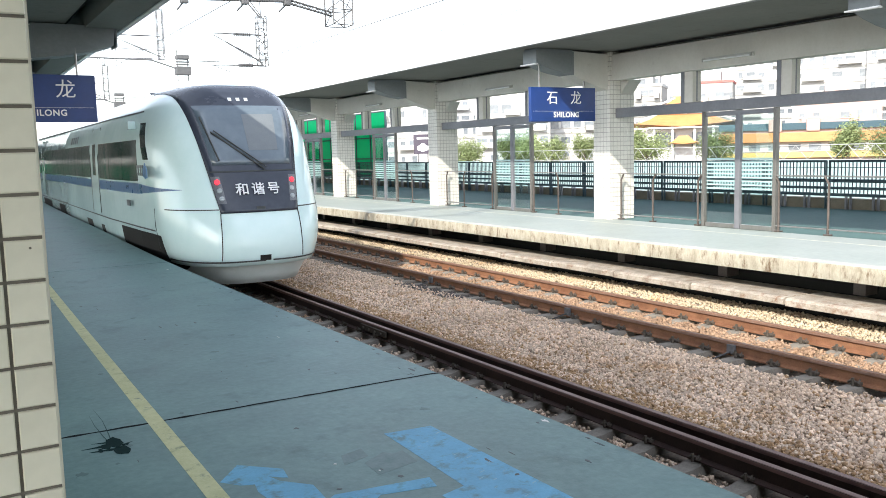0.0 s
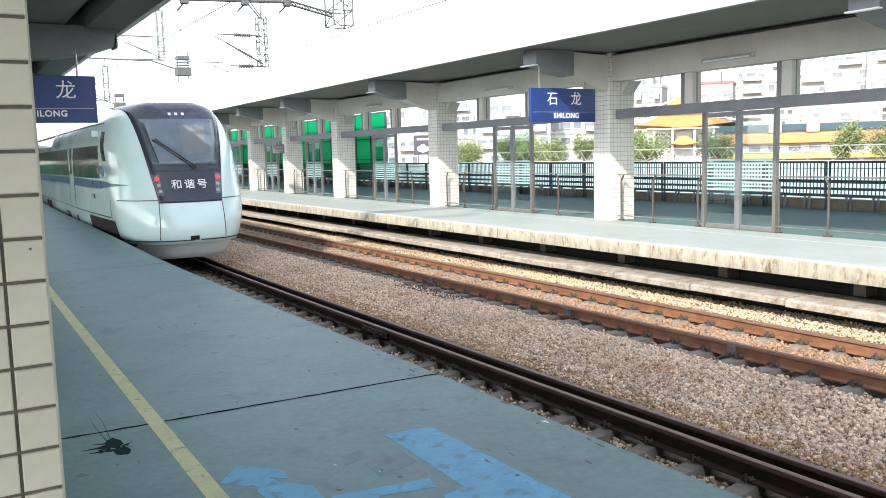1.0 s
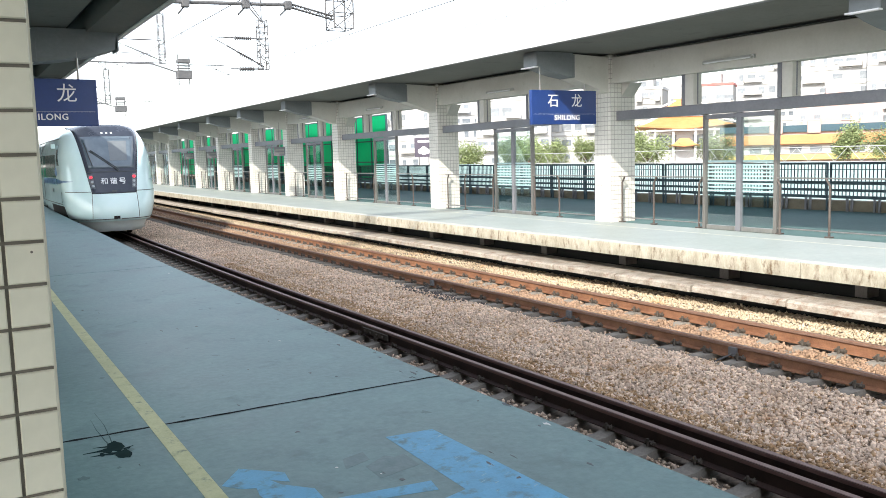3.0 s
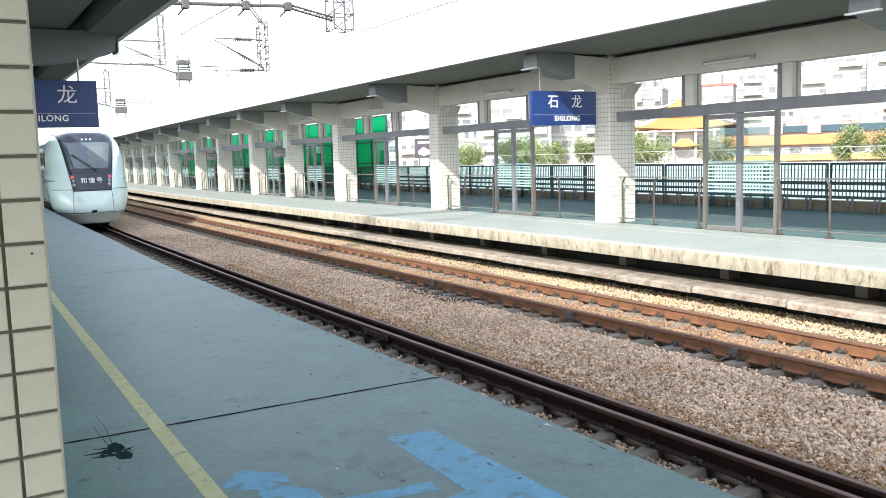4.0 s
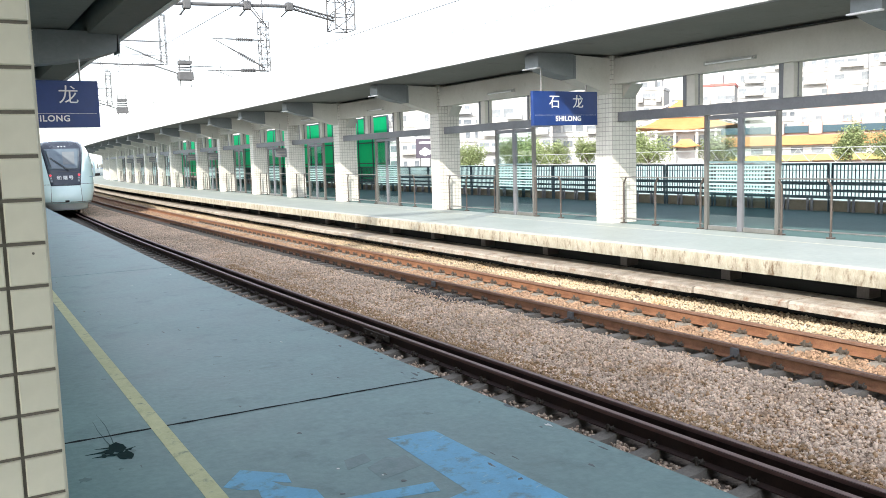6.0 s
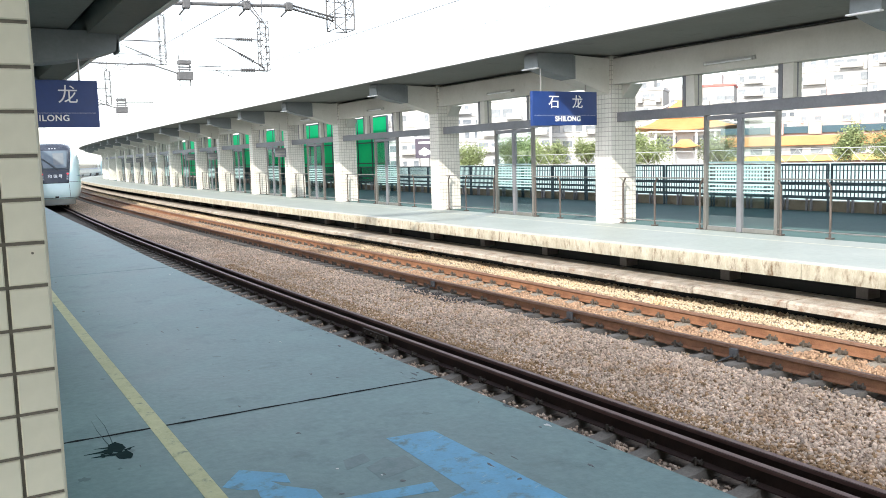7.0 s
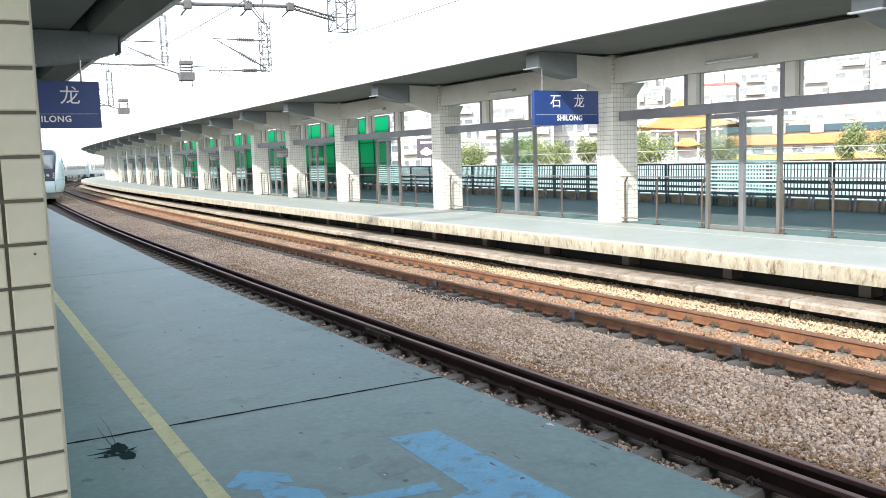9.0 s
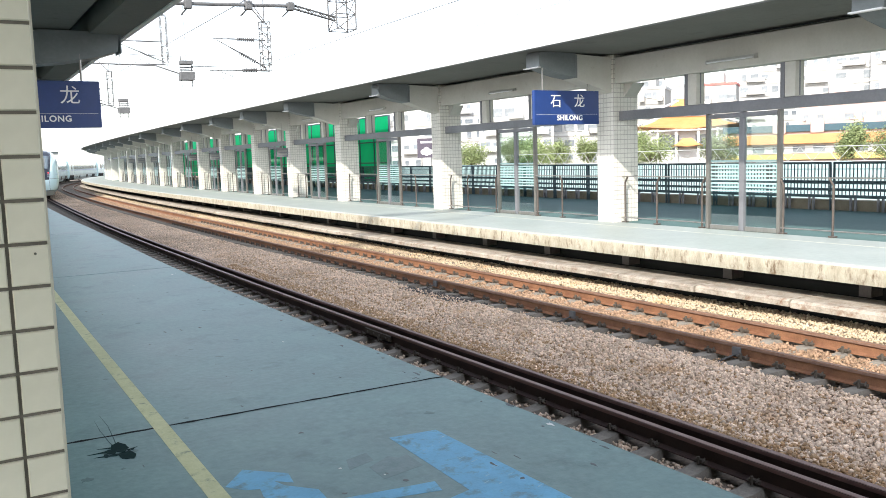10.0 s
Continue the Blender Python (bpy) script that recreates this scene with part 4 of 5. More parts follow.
drop_post(7.4, 16.2, 4.36, 0.42, 2.4, 2.4, "grey lattice portal with hanging post and insulated arms")
drop_post(9.4, 26.9, 4.65, 0.28, 1.55, 1.55, "grey lattice portal with hanging post and insulated arms")
drop_post(8.6, 37.9, 5.97, 0.24, 2.1, 2.0, "grey lattice portal with hanging post and insulated arms")
drop_post(8.6, 54.0, 5.3, 0.28, 2.0, 2.3, "grey lattice portal with hanging post and insulated arms")
drop_post(8.6, 82.0, 5.3, 0.28, 2.0, 2.3, "grey lattice portal with hanging post and insulated arms")
for d, s, z, k in ((8.5, 33.8, 4.75, 1.0), (8.25, 47.2, 4.25, 1.0)):
    t = empty("line_switch", here(d, s, z), label="grey switch cabinet hung in the overhead line", category="switchgear", group="switch cabinets in the overhead line")
    part("cabinet", box(-0.28, 0.28, -0.2, 0.2, 0.2, 0.52, 0.02), M_MAST, t)
    part("cap", box(-0.24, 0.24, -0.2, 0.2, 0.80, 0.95, 0.02), M_MAST, t)
    for x in (-0.2, 0.2):
        part("leg", rod((x, 0, -0.05), (x, 0, 1.15), 0.02), M_MAST, t)
    for z2 in (0.6, 0.7):
        part("bar", rod((-0.26, 0, z2), (0.26, 0, z2), 0.03), M_MAST, t)
    part("bracket_arm", rod((0.2, 0, 0.75), (1.6, 0, 0.75), 0.018), M_WIRE, t)
    part("support_pipe", rod((-0.25, 0, 0.45), (-1.15, 0, 0.74), 0.03), M_MAST, t)
    part("support_pipe", rod((-1.15, 0, 0.74), (-5.0, 0, 0.80), 0.03), M_MAST, t)
    part("tie_pipe", rod((-0.5, 0, 1.1), (-5.0, 0, 1.2), 0.014), M_MAST, t)
    for x in (-1.3, -2.1, -2.9):
        part("brace", rod((x, 0, 0.74), (x - 0.4, 0, 1.14), 0.01), M_MAST, t)
    part("suspension", rod((0, 0, 0.94), (0, 0, 8.3 - z), 0.012), M_WIRE, t)
    part("mast", rod((-d - 8.5, 0, -z - 1.25), (-d - 8.5, 0, 8.45 - z), 0.12, None, 8), M_MAST, t, "round grey mast")
    part("span_cable", rod((-d - 8.5, 0, 8.3 - z), (0.3, 0, 8.3 - z), 0.012, None, 5), M_WIRE, t)


def wire(d, z, s0, s1, r, label):
    bm = sweep([(d + r * math.cos(1.2566 * k), z + r * math.sin(1.2566 * k)) for k in range(5)], s0, s1, 4)
    tagged(part("overhead_wire", bm, M_WIRE), label, "wire", "overhead wires")


wire(5.40, 4.84, -10, 180, 0.010, "thin dark overhead wire above the near track")
wire(9.54, 4.92, -10, 180, 0.010, "thin dark overhead wire above the far track")
wire(11.9, 4.95, -10, 150, 0.008, "thin cable along the canopy roof edge")

# ---- markings and marks on the near platform ----
def decal(name, outline, material, label, category, z=0.0016, group=""):
    bm = bmesh.new()
    lo = [bm.verts.new(at(d, s, 0.0005)) for d, s in outline]
    hi = [bm.verts.new(at(d, s, z)) for d, s in outline]
    bm.faces.new(hi)
    for i in range(len(outline)):
        j = (i + 1) % len(outline)
        bm.faces.new((lo[i], lo[j], hi[j], hi[i]))
    bmesh.ops.triangulate(bm, faces=[f for f in bm.faces if len(f.verts) > 4])
    return tagged(part(name, bm, material), label, category, group)


decal("floor_arrow", [(1.25, 4.47), (1.41, 4.67), (1.61, 4.46), (1.585, 4.31), (1.50, 4.40), (1.53, 4.30), (1.66, 4.14), (1.62, 3.6), (1.45, 3.6), (1.38, 4.22), (1.40, 4.33), (1.33, 4.36)], M_BLUE, "worn light blue arrow painted on the platform", "marking", group="blue painted arrows")
decal("floor_arrow", [(1.70, 3.95), (2.23, 3.87), (2.20, 3.74), (1.90, 3.81), (1.5, 3.5), (1.5, 3.8)], M_BLUE, "worn light blue arrow painted on the platform", "marking", group="blue painted arrows")
decal("floor_band", [(2.36, 4.66), (2.68, 4.62), (2.70, 2.4), (2.2, 2.4), (2.16, 3.62), (2.32, 3.66)], M_BLUE, "broad worn light blue painted band on the platform", "marking")
M_DAMP = surface("half_dry_streak", (0.035, 0.075, 0.08), (0.06, 0.11, 0.115), 0.8, bump=0.0, spec=0.2)
M_WET = surface("dark_wet_stain", (0.008, 0.024, 0.024), (0.015, 0.035, 0.035), 0.9, bump=0.0, spec=0.05)
rs = random.Random(4)
for cx, cy, r, n in ((0.885, 5.52, 0.052, 14), (0.905, 5.33, 0.045, 12), (0.83, 5.46, 0.03, 10), (0.79, 5.40, 0.016, 9), (0.95, 5.44, 0.012, 8)):
    decal("wet_stain", [(cx + r * (0.8 + 0.5 * rs.random()) * math.cos(2 * math.pi * i / n), cy + 2.0 * r * (0.7 + 0.5 * rs.random()) * math.sin(2 * math.pi * i / n)) for i in range(n)], M_WET, "dark wet splash on the platform floor", "stain", 0.002 + 0.0007 * r * 10, "wet splashes")
for x0, y0, x1, y1, w in ((0.88, 5.47, 0.69, 5.475, 0.030), (0.87, 5.38, 0.72, 5.40, 0.022), (0.92, 5.43, 0.99, 5.47, 0.014), (0.86, 5.53, 0.76, 5.56, 0.013)):
    edge = [(x0 + (x1 - x0) * f, y0 + (y1 - y0) * f, w * (1 - f) ** 0.7 * rs.uniform(0.6, 1.2)) for f in (0, 0.2, 0.4, 0.6, 0.8, 1.0)]
    decal("splash_streak", [(x, y - q) for x, y, q in edge] + [(x, y + q + 0.002) for x, y, q in edge[::-1]], M_WET, "smear running from the wet splash", "stain", 0.0015, "wet splashes")
for x0, bow, y1 in ((0.875, 0.05, 6.35), (0.855, -0.035, 6.2)):
    edge = [(x0 + bow * f * (1.4 - f) + 0.006 * rs.random(), 5.55 + (y1 - 5.55) * f, 0.0032 * (1.1 - f)) for f in (0, 0.2, 0.4, 0.6, 0.8, 1.0)]
    decal("splash_streak", [(x - q, y) for x, y, q in edge] + [(x + q, y) for x, y, q in edge[::-1]], M_DAMP, "thin half-dry streak running from the wet splash", "stain", 0.0015, "wet splashes")
M_TAR = surface("black_bitumen", (0.006, 0.008, 0.009), (0.02, 0.024, 0.025), 0.9, fine=80, spec=0.08)
M_CHIP = surface("dark_floor_chip", (0.05, 0.065, 0.07), (0.08, 0.10, 0.105), 0.6, bump=0.0)
M_PATCH = surface("grey_repair_patch", (0.075, 0.145, 0.15), (0.145, 0.225, 0.228), 0.5, scale=5, fine=30, bump=0.2, c=(0.07, 0.15, 0.155), spots=0.1)
decal("repair_patch", [(2.02, 4.06), (2.30, 4.12), (2.31, 4.33), (2.24, 4.31), (2.20, 4.37), (2.03, 4.27)], M_PATCH, "faint grey repaired patch beside the blue band", "stain", 0.0012, "repaired patches")
decal("repair_patch", [(1.92, 4.30), (2.10, 4.36), (2.12, 4.50), (1.97, 4.46)], M_PATCH, "faint grey repaired patch beside the blue band", "stain", 0.0012, "repaired patches")
M_SMUDGE = surface("dry_dirt_smudge", (0.050, 0.115, 0.12), (0.085, 0.165, 0.168), 0.5, scale=8, bump=0.0)
for i in range(24):
    d, s, a = 0.55 + 2.7 * rs.random(), 4.0 + 9 * rs.random() ** 1.3, 0.012 + 0.03 * rs.random()
    decal("dirt_smudge", [(d + a * math.cos(k * 0.57) * (0.4 + rs.random()), s + a * 1.1 * math.sin(k * 0.57) * (0.4 + rs.random())) for k in range(11)], M_SMUDGE, "faint dark dirt smudge on the platform", "stain", 0.0011, "dirt smudges")
M_SCRAPE = surface("pale_scrape", (0.20, 0.40, 0.50), (0.34, 0.54, 0.62), 0.6, scale=20, bump=0.0)
for i in range(26):
    d, s = 2.40 + 0.27 * rs.random(), 3.0 + 1.5 * rs.random()
    b, w = 0.01 + 0.04 * rs.random(), 0.001 + 0.003 * rs.random()
    decal("paint_scrape", [(d, s), (d + b, s + 0.4 * b), (d + b, s + 0.4 * b + w), (d, s + 2 * w)], M_SCRAPE, "pale scrape in the blue paint", "stain", 0.0021, "scrapes in the blue band")
M_LITTER = surface("pale_scrap", (0.55, 0.57, 0.55), (0.65, 0.66, 0.64), 0.7, bump=0.0)
for i in range(90):
    d, s = 0.6 + 2.75 * rs.random(), 3.4 + 14 * rs.random() ** 1.4
    if i < 40:
        d = E1 - 0.03 - 0.22 * rs.random() ** 2
    a, b = 0.004 + 0.018 * rs.random() ** 2, 0.004 + 0.026 * rs.random() ** 2
    decal("floor_scuff", [(d + a * math.cos(k * 0.7) * (0.3 + 1.2 * rs.random()), s + b * 2 * math.sin(k * 0.7) * (0.3 + 1.2 * rs.random())) for k in range(9)], M_LITTER if i % 9 == 0 else M_CHIP,
          "pale scrap on the platform floor" if i % 9 == 0 else "small dark chip in the floor paint", "scrap" if i % 9 == 0 else "stain", 0.0018, "chips and scraps on the platform")

up = [(-0.6 + 0.1 * k, JOINT - 0.0024 * k + 0.009 + 0.016 * rs.random() ** 2) for k in range(41)]
dn = [(-0.6 + 0.1 * k, JOINT - 0.0024 * k - 0.009 - 0.016 * rs.random() ** 2) for k in range(40, -1, -1)]
jf = bmesh.new()
for (a, b), (c, e), (p, q), (r_, t_) in zip(up, up[1:], dn[::-1], dn[::-1][1:]):
    jf.faces.new([jf.verts.new(at(u, v, 0.0015)) for u, v in ((a, b), (c, e), (r_, t_), (p, q)) if u < E1])
tagged(part("bitumen_joint", jf, M_TAR), "cracked black bitumen joint across the platform", "joint")

# ---- loose stones of the ballast ----
def stones(name, material, areas, size, seed, label):
    rng = np.random.default_rng(seed)
    base = np.array([(-1, -1, -1), (1, -1, -1), (1, 1, -1), (-1, 1, -1), (-1, -1, 1), (1, -1, 1), (1, 1, 1), (-1, 1, 1)], float)
    faces = np.array([(0, 3, 2, 1), (4, 5, 6, 7), (0, 1, 5, 4), (1, 2, 6, 5), (2, 3, 7, 6), (3, 0, 4, 7)])
    vs, count = [], 0
    for d0, d1, s0, s1, z, per in areas:
        n = int((d1 - d0) * (s1 - s0) * per)
        d, s = rng.uniform(d0, d1, n), rng.uniform(s0, s1, n)
        k = np.array([along(q)[:3] for q in s])
        pos = np.stack([k[:, 0] + d * np.cos(k[:, 2]), k[:, 1] + d * np.sin(k[:, 2]), z + rng.uniform(-0.012, 0.022, n)], 1)
        q = rng.normal(size=(n, 4))
        q /= np.linalg.norm(q, axis=1)[:, None]
        w, x, y, zz = q.T
        rot = np.stack([1 - 2 * (y * y + zz * zz), 2 * (x * y - zz * w), 2 * (x * zz + y * w), 2 * (x * y + zz * w), 1 - 2 * (x * x + zz * zz), 2 * (y * zz - x * w),
                        2 * (x * zz - y * w), 2 * (y * zz + x * w), 1 - 2 * (x * x + y * y)], 1).reshape(n, 3, 3)
        sh = base[None] * rng.uniform(0.45, 1.0, (n, 8, 3)) * (size * rng.uniform(0.55, 1.3, (n, 1, 1)) * rng.uniform(0.42, 1.05, (n, 1, 3)))
        vs.append(np.einsum("nij,nkj->nki", rot, sh) + pos[:, None])
        count += n
    v = np.concatenate(vs).reshape(-1, 3)
    f = (faces[None] + 8 * np.arange(count)[:, None, None]).reshape(-1)
    me = bpy.data.meshes.new(name)
    me.vertices.add(len(v))
    me.vertices.foreach_set("co", v.ravel())
    me.loops.add(len(f))
    me.loops.foreach_set("vertex_index", f.astype(np.int32))
    me.polygons.add(len(f) // 4)
    me.polygons.foreach_set("loop_start", np.arange(0, len(f), 4, dtype=np.int32))
    me.update()
    me.materials.append(material)
    tagged(part(name, me, None), label, "ballast", kind="stuff")


ZB = ZR - 0.165
stones("ballast_stones", M_STONE, [(6.28, 8.35, 1.5, 13, ZB + 0.010, 1600), (6.22, 8.35, 13, 26, ZB + 0.010, 1100), (6.05, 8.3, 26, 48, ZB + 0.012, 420), (6.4, 8.3, 48, 80, ZB + 0.012, 160), (6.6, 8.3, 80, 110, ZB + 0.012, 80), (4.4, 5.55, 2, 10, ZB - 0.10, 620), (4.3, 5.55, 10, 30, ZB - 0.10, 380), (6.6, 8.0, 1.5, 26, ZB + 0.030, 260), (8.25, 8.8, 3, 26, ZB - 0.09, 420)], 0.0235, 3, "loose grey-brown crushed stones between the tracks")
stones("rusty_ballast_stones", M_STONERUST, [(6.02, 6.34, 1.5, 16, ZB + 0.013, 1500), (6.02, 6.3, 16, 26, ZB + 0.015, 800), (6.3, 6.62, 1.5, 22, ZB + 0.018, 850), (6.75, 7.5, 1.5, 24, ZB + 0.024, 170), (7.5, 8.2, 1.5, 24, ZB + 0.02, 70), (8.2, 8.8, 3, 26, ZB - 0.085, 120)], 0.023, 9, "orange rust-stained crushed stones along the rail")
M_STONEDARK = surface("oil_dark_stone", (0.05, 0.045, 0.042), (0.13, 0.115, 0.105), 0.8, scale=0.7, fine=30, bump=0.3, rand=0.4)
stones("oily_ballast_stones", M_STONEDARK, [(8.05, 8.38, 13.1, 15.4, ZB + 0.018, 500), (8.3, 8.74, 13.0, 15.6, ZB - 0.055, 700)], 0.0235, 21, "patch of dark crushed stones between the tracks")
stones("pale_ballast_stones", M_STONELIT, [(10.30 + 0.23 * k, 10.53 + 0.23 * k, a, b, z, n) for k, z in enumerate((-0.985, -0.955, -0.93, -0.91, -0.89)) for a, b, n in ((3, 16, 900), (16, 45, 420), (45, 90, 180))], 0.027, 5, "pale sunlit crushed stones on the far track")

M_STONEWARM = surface("rust_dusted_stone", (0.27, 0.165, 0.10), (0.46, 0.31, 0.21), 0.9, scale=0.7, fine=30, bump=0.3, c=(0.44, 0.33, 0.20), spots=0.0, rand=0.45)
stones("track_ballast_stones", M_STONEWARM, [(8.98, 10.1, 3, 14, ZB - 0.055, 900), (8.98, 10.1, 14, 40, ZB - 0.055, 480), (8.98, 10.1, 40, 80, ZB - 0.02, 220)], 0.028, 15, "orange rust-dusted stones between the far rails")

for d, s in ((G1 - 0.045, 11.35), (R1 - 0.045, 23.0)):
    fp = tagged(part("fishplate", box(-0.02, 0.015, -0.42, 0.42, -0.13, -0.045, 0.008), M_CLIP, None, "", here(d + drift(s), s, ZR)), "bolted steel joint plate on the rail web", "rail joint", "rail joints")
    for k in range(4):
        part("bolt", rod((-0.045, -0.3 + 0.2 * k, -0.09), (-0.015, -0.3 + 0.2 * k, -0.09), 0.02, None, 6), M_CLIP, fp)
for s in (7.35, 10.7, 15.2):
    rb = tagged(part("rail_bond", box(-0.05, 0.0, -0.06, 0.06, -0.15, -0.03, 0.01), M_MAST, None, "", here(RA - 0.04, s, ZR)), "small grey bond box clamped to the rusty rail", "rail bond", "rail bonds")
    part("cable", rod((-0.05, 0, -0.12), (-0.3, 0.06, -0.19), 0.012), M_WIRE, rb)

# ---- the train's small parts ----
def on_nose(x, z, lift=0.03):
    p, px, pz = nose(x, z, lift), nose(x + 0.02, z, lift), nose(x, z + 0.02, lift)
    ex = (px - p).normalized()
    n = ex.cross((pz - p).normalized()).normalized()
    ez = n.cross(ex)
    return Matrix.Translation(p) @ Matrix((ex, ez, n)).transposed().to_4x4()


for ch, x in (("和", -0.32), ("谐", 0.0), ("号", 0.32)):
    letters(ch, 0.25, M_WHITE, mask, on_nose(x, 1.96, 0.05), "character", "white character on the nose", bold=0.0025)
for sx, lamp in lamps:
    disc = bmesh.new()
    bmesh.ops.create_cone(disc, cap_ends=True, segments=20, radius1=0.052, radius2=0.045, depth=0.03)
    part("tail_lamp", disc, M_REDLAMP, lamp, "lit round red tail lamp", on_nose(sx * 0.88 * wedge(2.12) - sx * 0.01, 2.12, 0.03))
    for z in (1.97, 1.83):
        bulb = bmesh.new()
        bmesh.ops.create_cone(bulb, cap_ends=True, segments=16, radius1=0.05, radius2=0.035, depth=0.02)
        part("lens", bulb, M_LENS, lamp, "round grey lens", on_nose(sx * 0.88 * wedge(z) - sx * 0.01, z, 0.028))
wp = bmesh.new()
rod(nose(-0.72, 3.02, 0.05), nose(0.22, 2.32, 0.05), 0.016, wp)
rod(nose(-0.66, 3.04, 0.06), nose(0.26, 2.36, 0.06), 0.012, wp)
part("wiper", wp, M_SEAM, mask, "black windscreen wiper")
wb = bmesh.new()
rod(nose(-0.86, 3.3, 0.05), nose(-0.66, 2.5, 0.05), 0.016, wb)
part("wiper_blade", wb, M_SEAM, mask, "black wiper blade")
part("handle", nose_patch(-0.09, 0.09, 1.62, 1.67, 0.02, 2, 1), M_SEAM, mask)
for sx in (-1,):
    for y in (2.12, 2.33, 2.54):
        part("mark_bar", side(y - 0.07, y + 0.07, 2.26, 2.46, sx, 0.011), M_MARK, cab_car, "grey painted mark")
        part("mark_gap", side(y - 0.03, y + 0.04, 2.31, 2.41, sx, 0.013), M_TRAIN, cab_car)
    for k in range(5):
        part("emblem_bar", side(1.98 - 0.075 * k, 2.02 - 0.075 * k, 2.24 - 0.02 * (k % 3), 2.50 - 0.05 * abs(k - 2), sx, 0.011), M_EMBLEM, cab_car, "blue emblem")
    for k in range(4):
        part("mark_bar", side(11.7 + 0.45 * k, 11.95 + 0.45 * k, 3.06, 3.24, sx, 0.012), M_MARK, cab_car, "grey painted mark")
    part("mark_bar", side(3.6, 3.95, 1.62, 1.74, sx, 0.011), M_MARK, cab_car, "grey painted mark")
    part("camera_box", box(sx * 1.56 - 0.1, sx * 1.56 + 0.05, 3.3, 3.55, 3.18, 3.34, 0.02), M_TRAIN, cab_car, "small white side camera housing")

# ---- beyond the railway: town, pavilion and trees ----
def town(angle, dist, z=-1.25, turn=0.0):
    a = radians(angle)
    return pose(dist * math.sin(a), dist * math.cos(a), z, 0, 0, -angle + turn)


M_HOUSE = surface("pale_render_wall", (0.46, 0.46, 0.45), (0.58, 0.58, 0.57), 0.8, scale=0.2, fine=3, bump=0.02, c=(0.38, 0.375, 0.36), spots=-0.03)
M_BAND = surface("weathered_grey_render", (0.30, 0.295, 0.28), (0.40, 0.39, 0.37), 0.85, scale=0.5, fine=5, bump=0.02)
M_PINK = surface("pink_render_wall", (0.36, 0.26, 0.235), (0.44, 0.33, 0.30), 0.8, scale=0.2, fine=3, bump=0.02)
M_PANE = surface("house_window_pane", (0.07, 0.085, 0.10), (0.19, 0.21, 0.23), 0.15, scale=0.3, fine=2, bump=0.0, rand=0.5)
M_ORANGE = surface("orange_roof_tiles", (0.42, 0.185, 0.065), (0.52, 0.25, 0.10), 0.6, scale=0.6, fine=8, bump=0.1)
M_REDROOF = surface("red_roof", (0.42, 0.10, 0.09), (0.52, 0.16, 0.14), 0.7)
M_AWNING = surface("yellow_awning", (0.44, 0.33, 0.11), (0.54, 0.41, 0.15), 0.7, scale=0.5, fine=6)
M_TEAL = surface("dark_teal_band", (0.012, 0.045, 0.065), (0.025, 0.07, 0.095), 0.5)
M_LEAF = surface("green_leaves", (0.115, 0.155, 0.06), (0.25, 0.30, 0.13), 0.6, scale=0.8, fine=5, bump=0.0, rand=0.45)
M_BARK = surface("tree_bark", (0.10, 0.075, 0.05), (0.17, 0.13, 0.09), 0.9)


def unit_box():
    return mesh_of("window", box(-0.5, 0.5, -0.06, 0.06, -0.5, 0.5), M_PANE)


pane = unit_box()
sill = mesh_of("sill", box(-0.6, 0.6, -0.12, 0.0, -0.04, 0.04), M_HOUSE)


def house(angle, dist, w, h, wall, roof=None, turn=0.0, deep=9.0, cols=None, skip=0):
    g = empty("apartment_building", town(angle, dist, turn=turn), label="pale rendered apartment block with rows of small windows", category="building", group="town buildings")
    if roof:
        g["label"] = "pale rendered apartment block with a red roof"
    part("wall", box(-w / 2, w / 2, 0, deep, 0, h), wall, g)
    part("parapet", box(-w / 2 - 0.15, w / 2 + 0.15, -0.15, deep + 0.1, h + 0.005, h + 0.5, 0.03), roof or M_HOUSE, g)
    part("stair_house", box(-w * 0.15, w * 0.12, 2.0, 6.0, h + 0.51, h + 2.6), wall, g)
    n = cols or max(4, int(w / 2.05))
    floors = int(h / 2.8)
    rh = random.Random(skip)
    for j in range(floors):
        for i in range(n):
            if rh.random() < 0.34:
                continue
            x, z = -w / 2 + w * (i + 0.5) / n, 1.7 + 2.8 * j
            wide, tall = rh.choice((0.7, 0.9, 1.3, 1.7)), rh.choice((0.9, 1.1, 1.4))
            win = part("window", pane, None, g, m=pose(x, -0.02, z) @ Matrix.Diagonal((wide, 1, tall, 1)))
            if j % 2 == 0:
                part("sill", sill, None, win, m=pose(0, -0.05, -0.55))
        part("floor_band", box(-w / 2 - 0.05, w / 2 + 0.05, -0.14, -0.01, 2.8 * j + 0.05, 2.8 * j + 0.3), M_BAND, g)
        for u in ((-0.42, 0.24) if (j + skip) % 3 else (-0.1,)):
            part("balcony", box(w * u, w * (u + 0.2), -1.1, -0.15, 2.8 * j + 0.55, 2.8 * j + 1.5, 0.04), M_BAND if skip % 2 else wall, g)
    return g


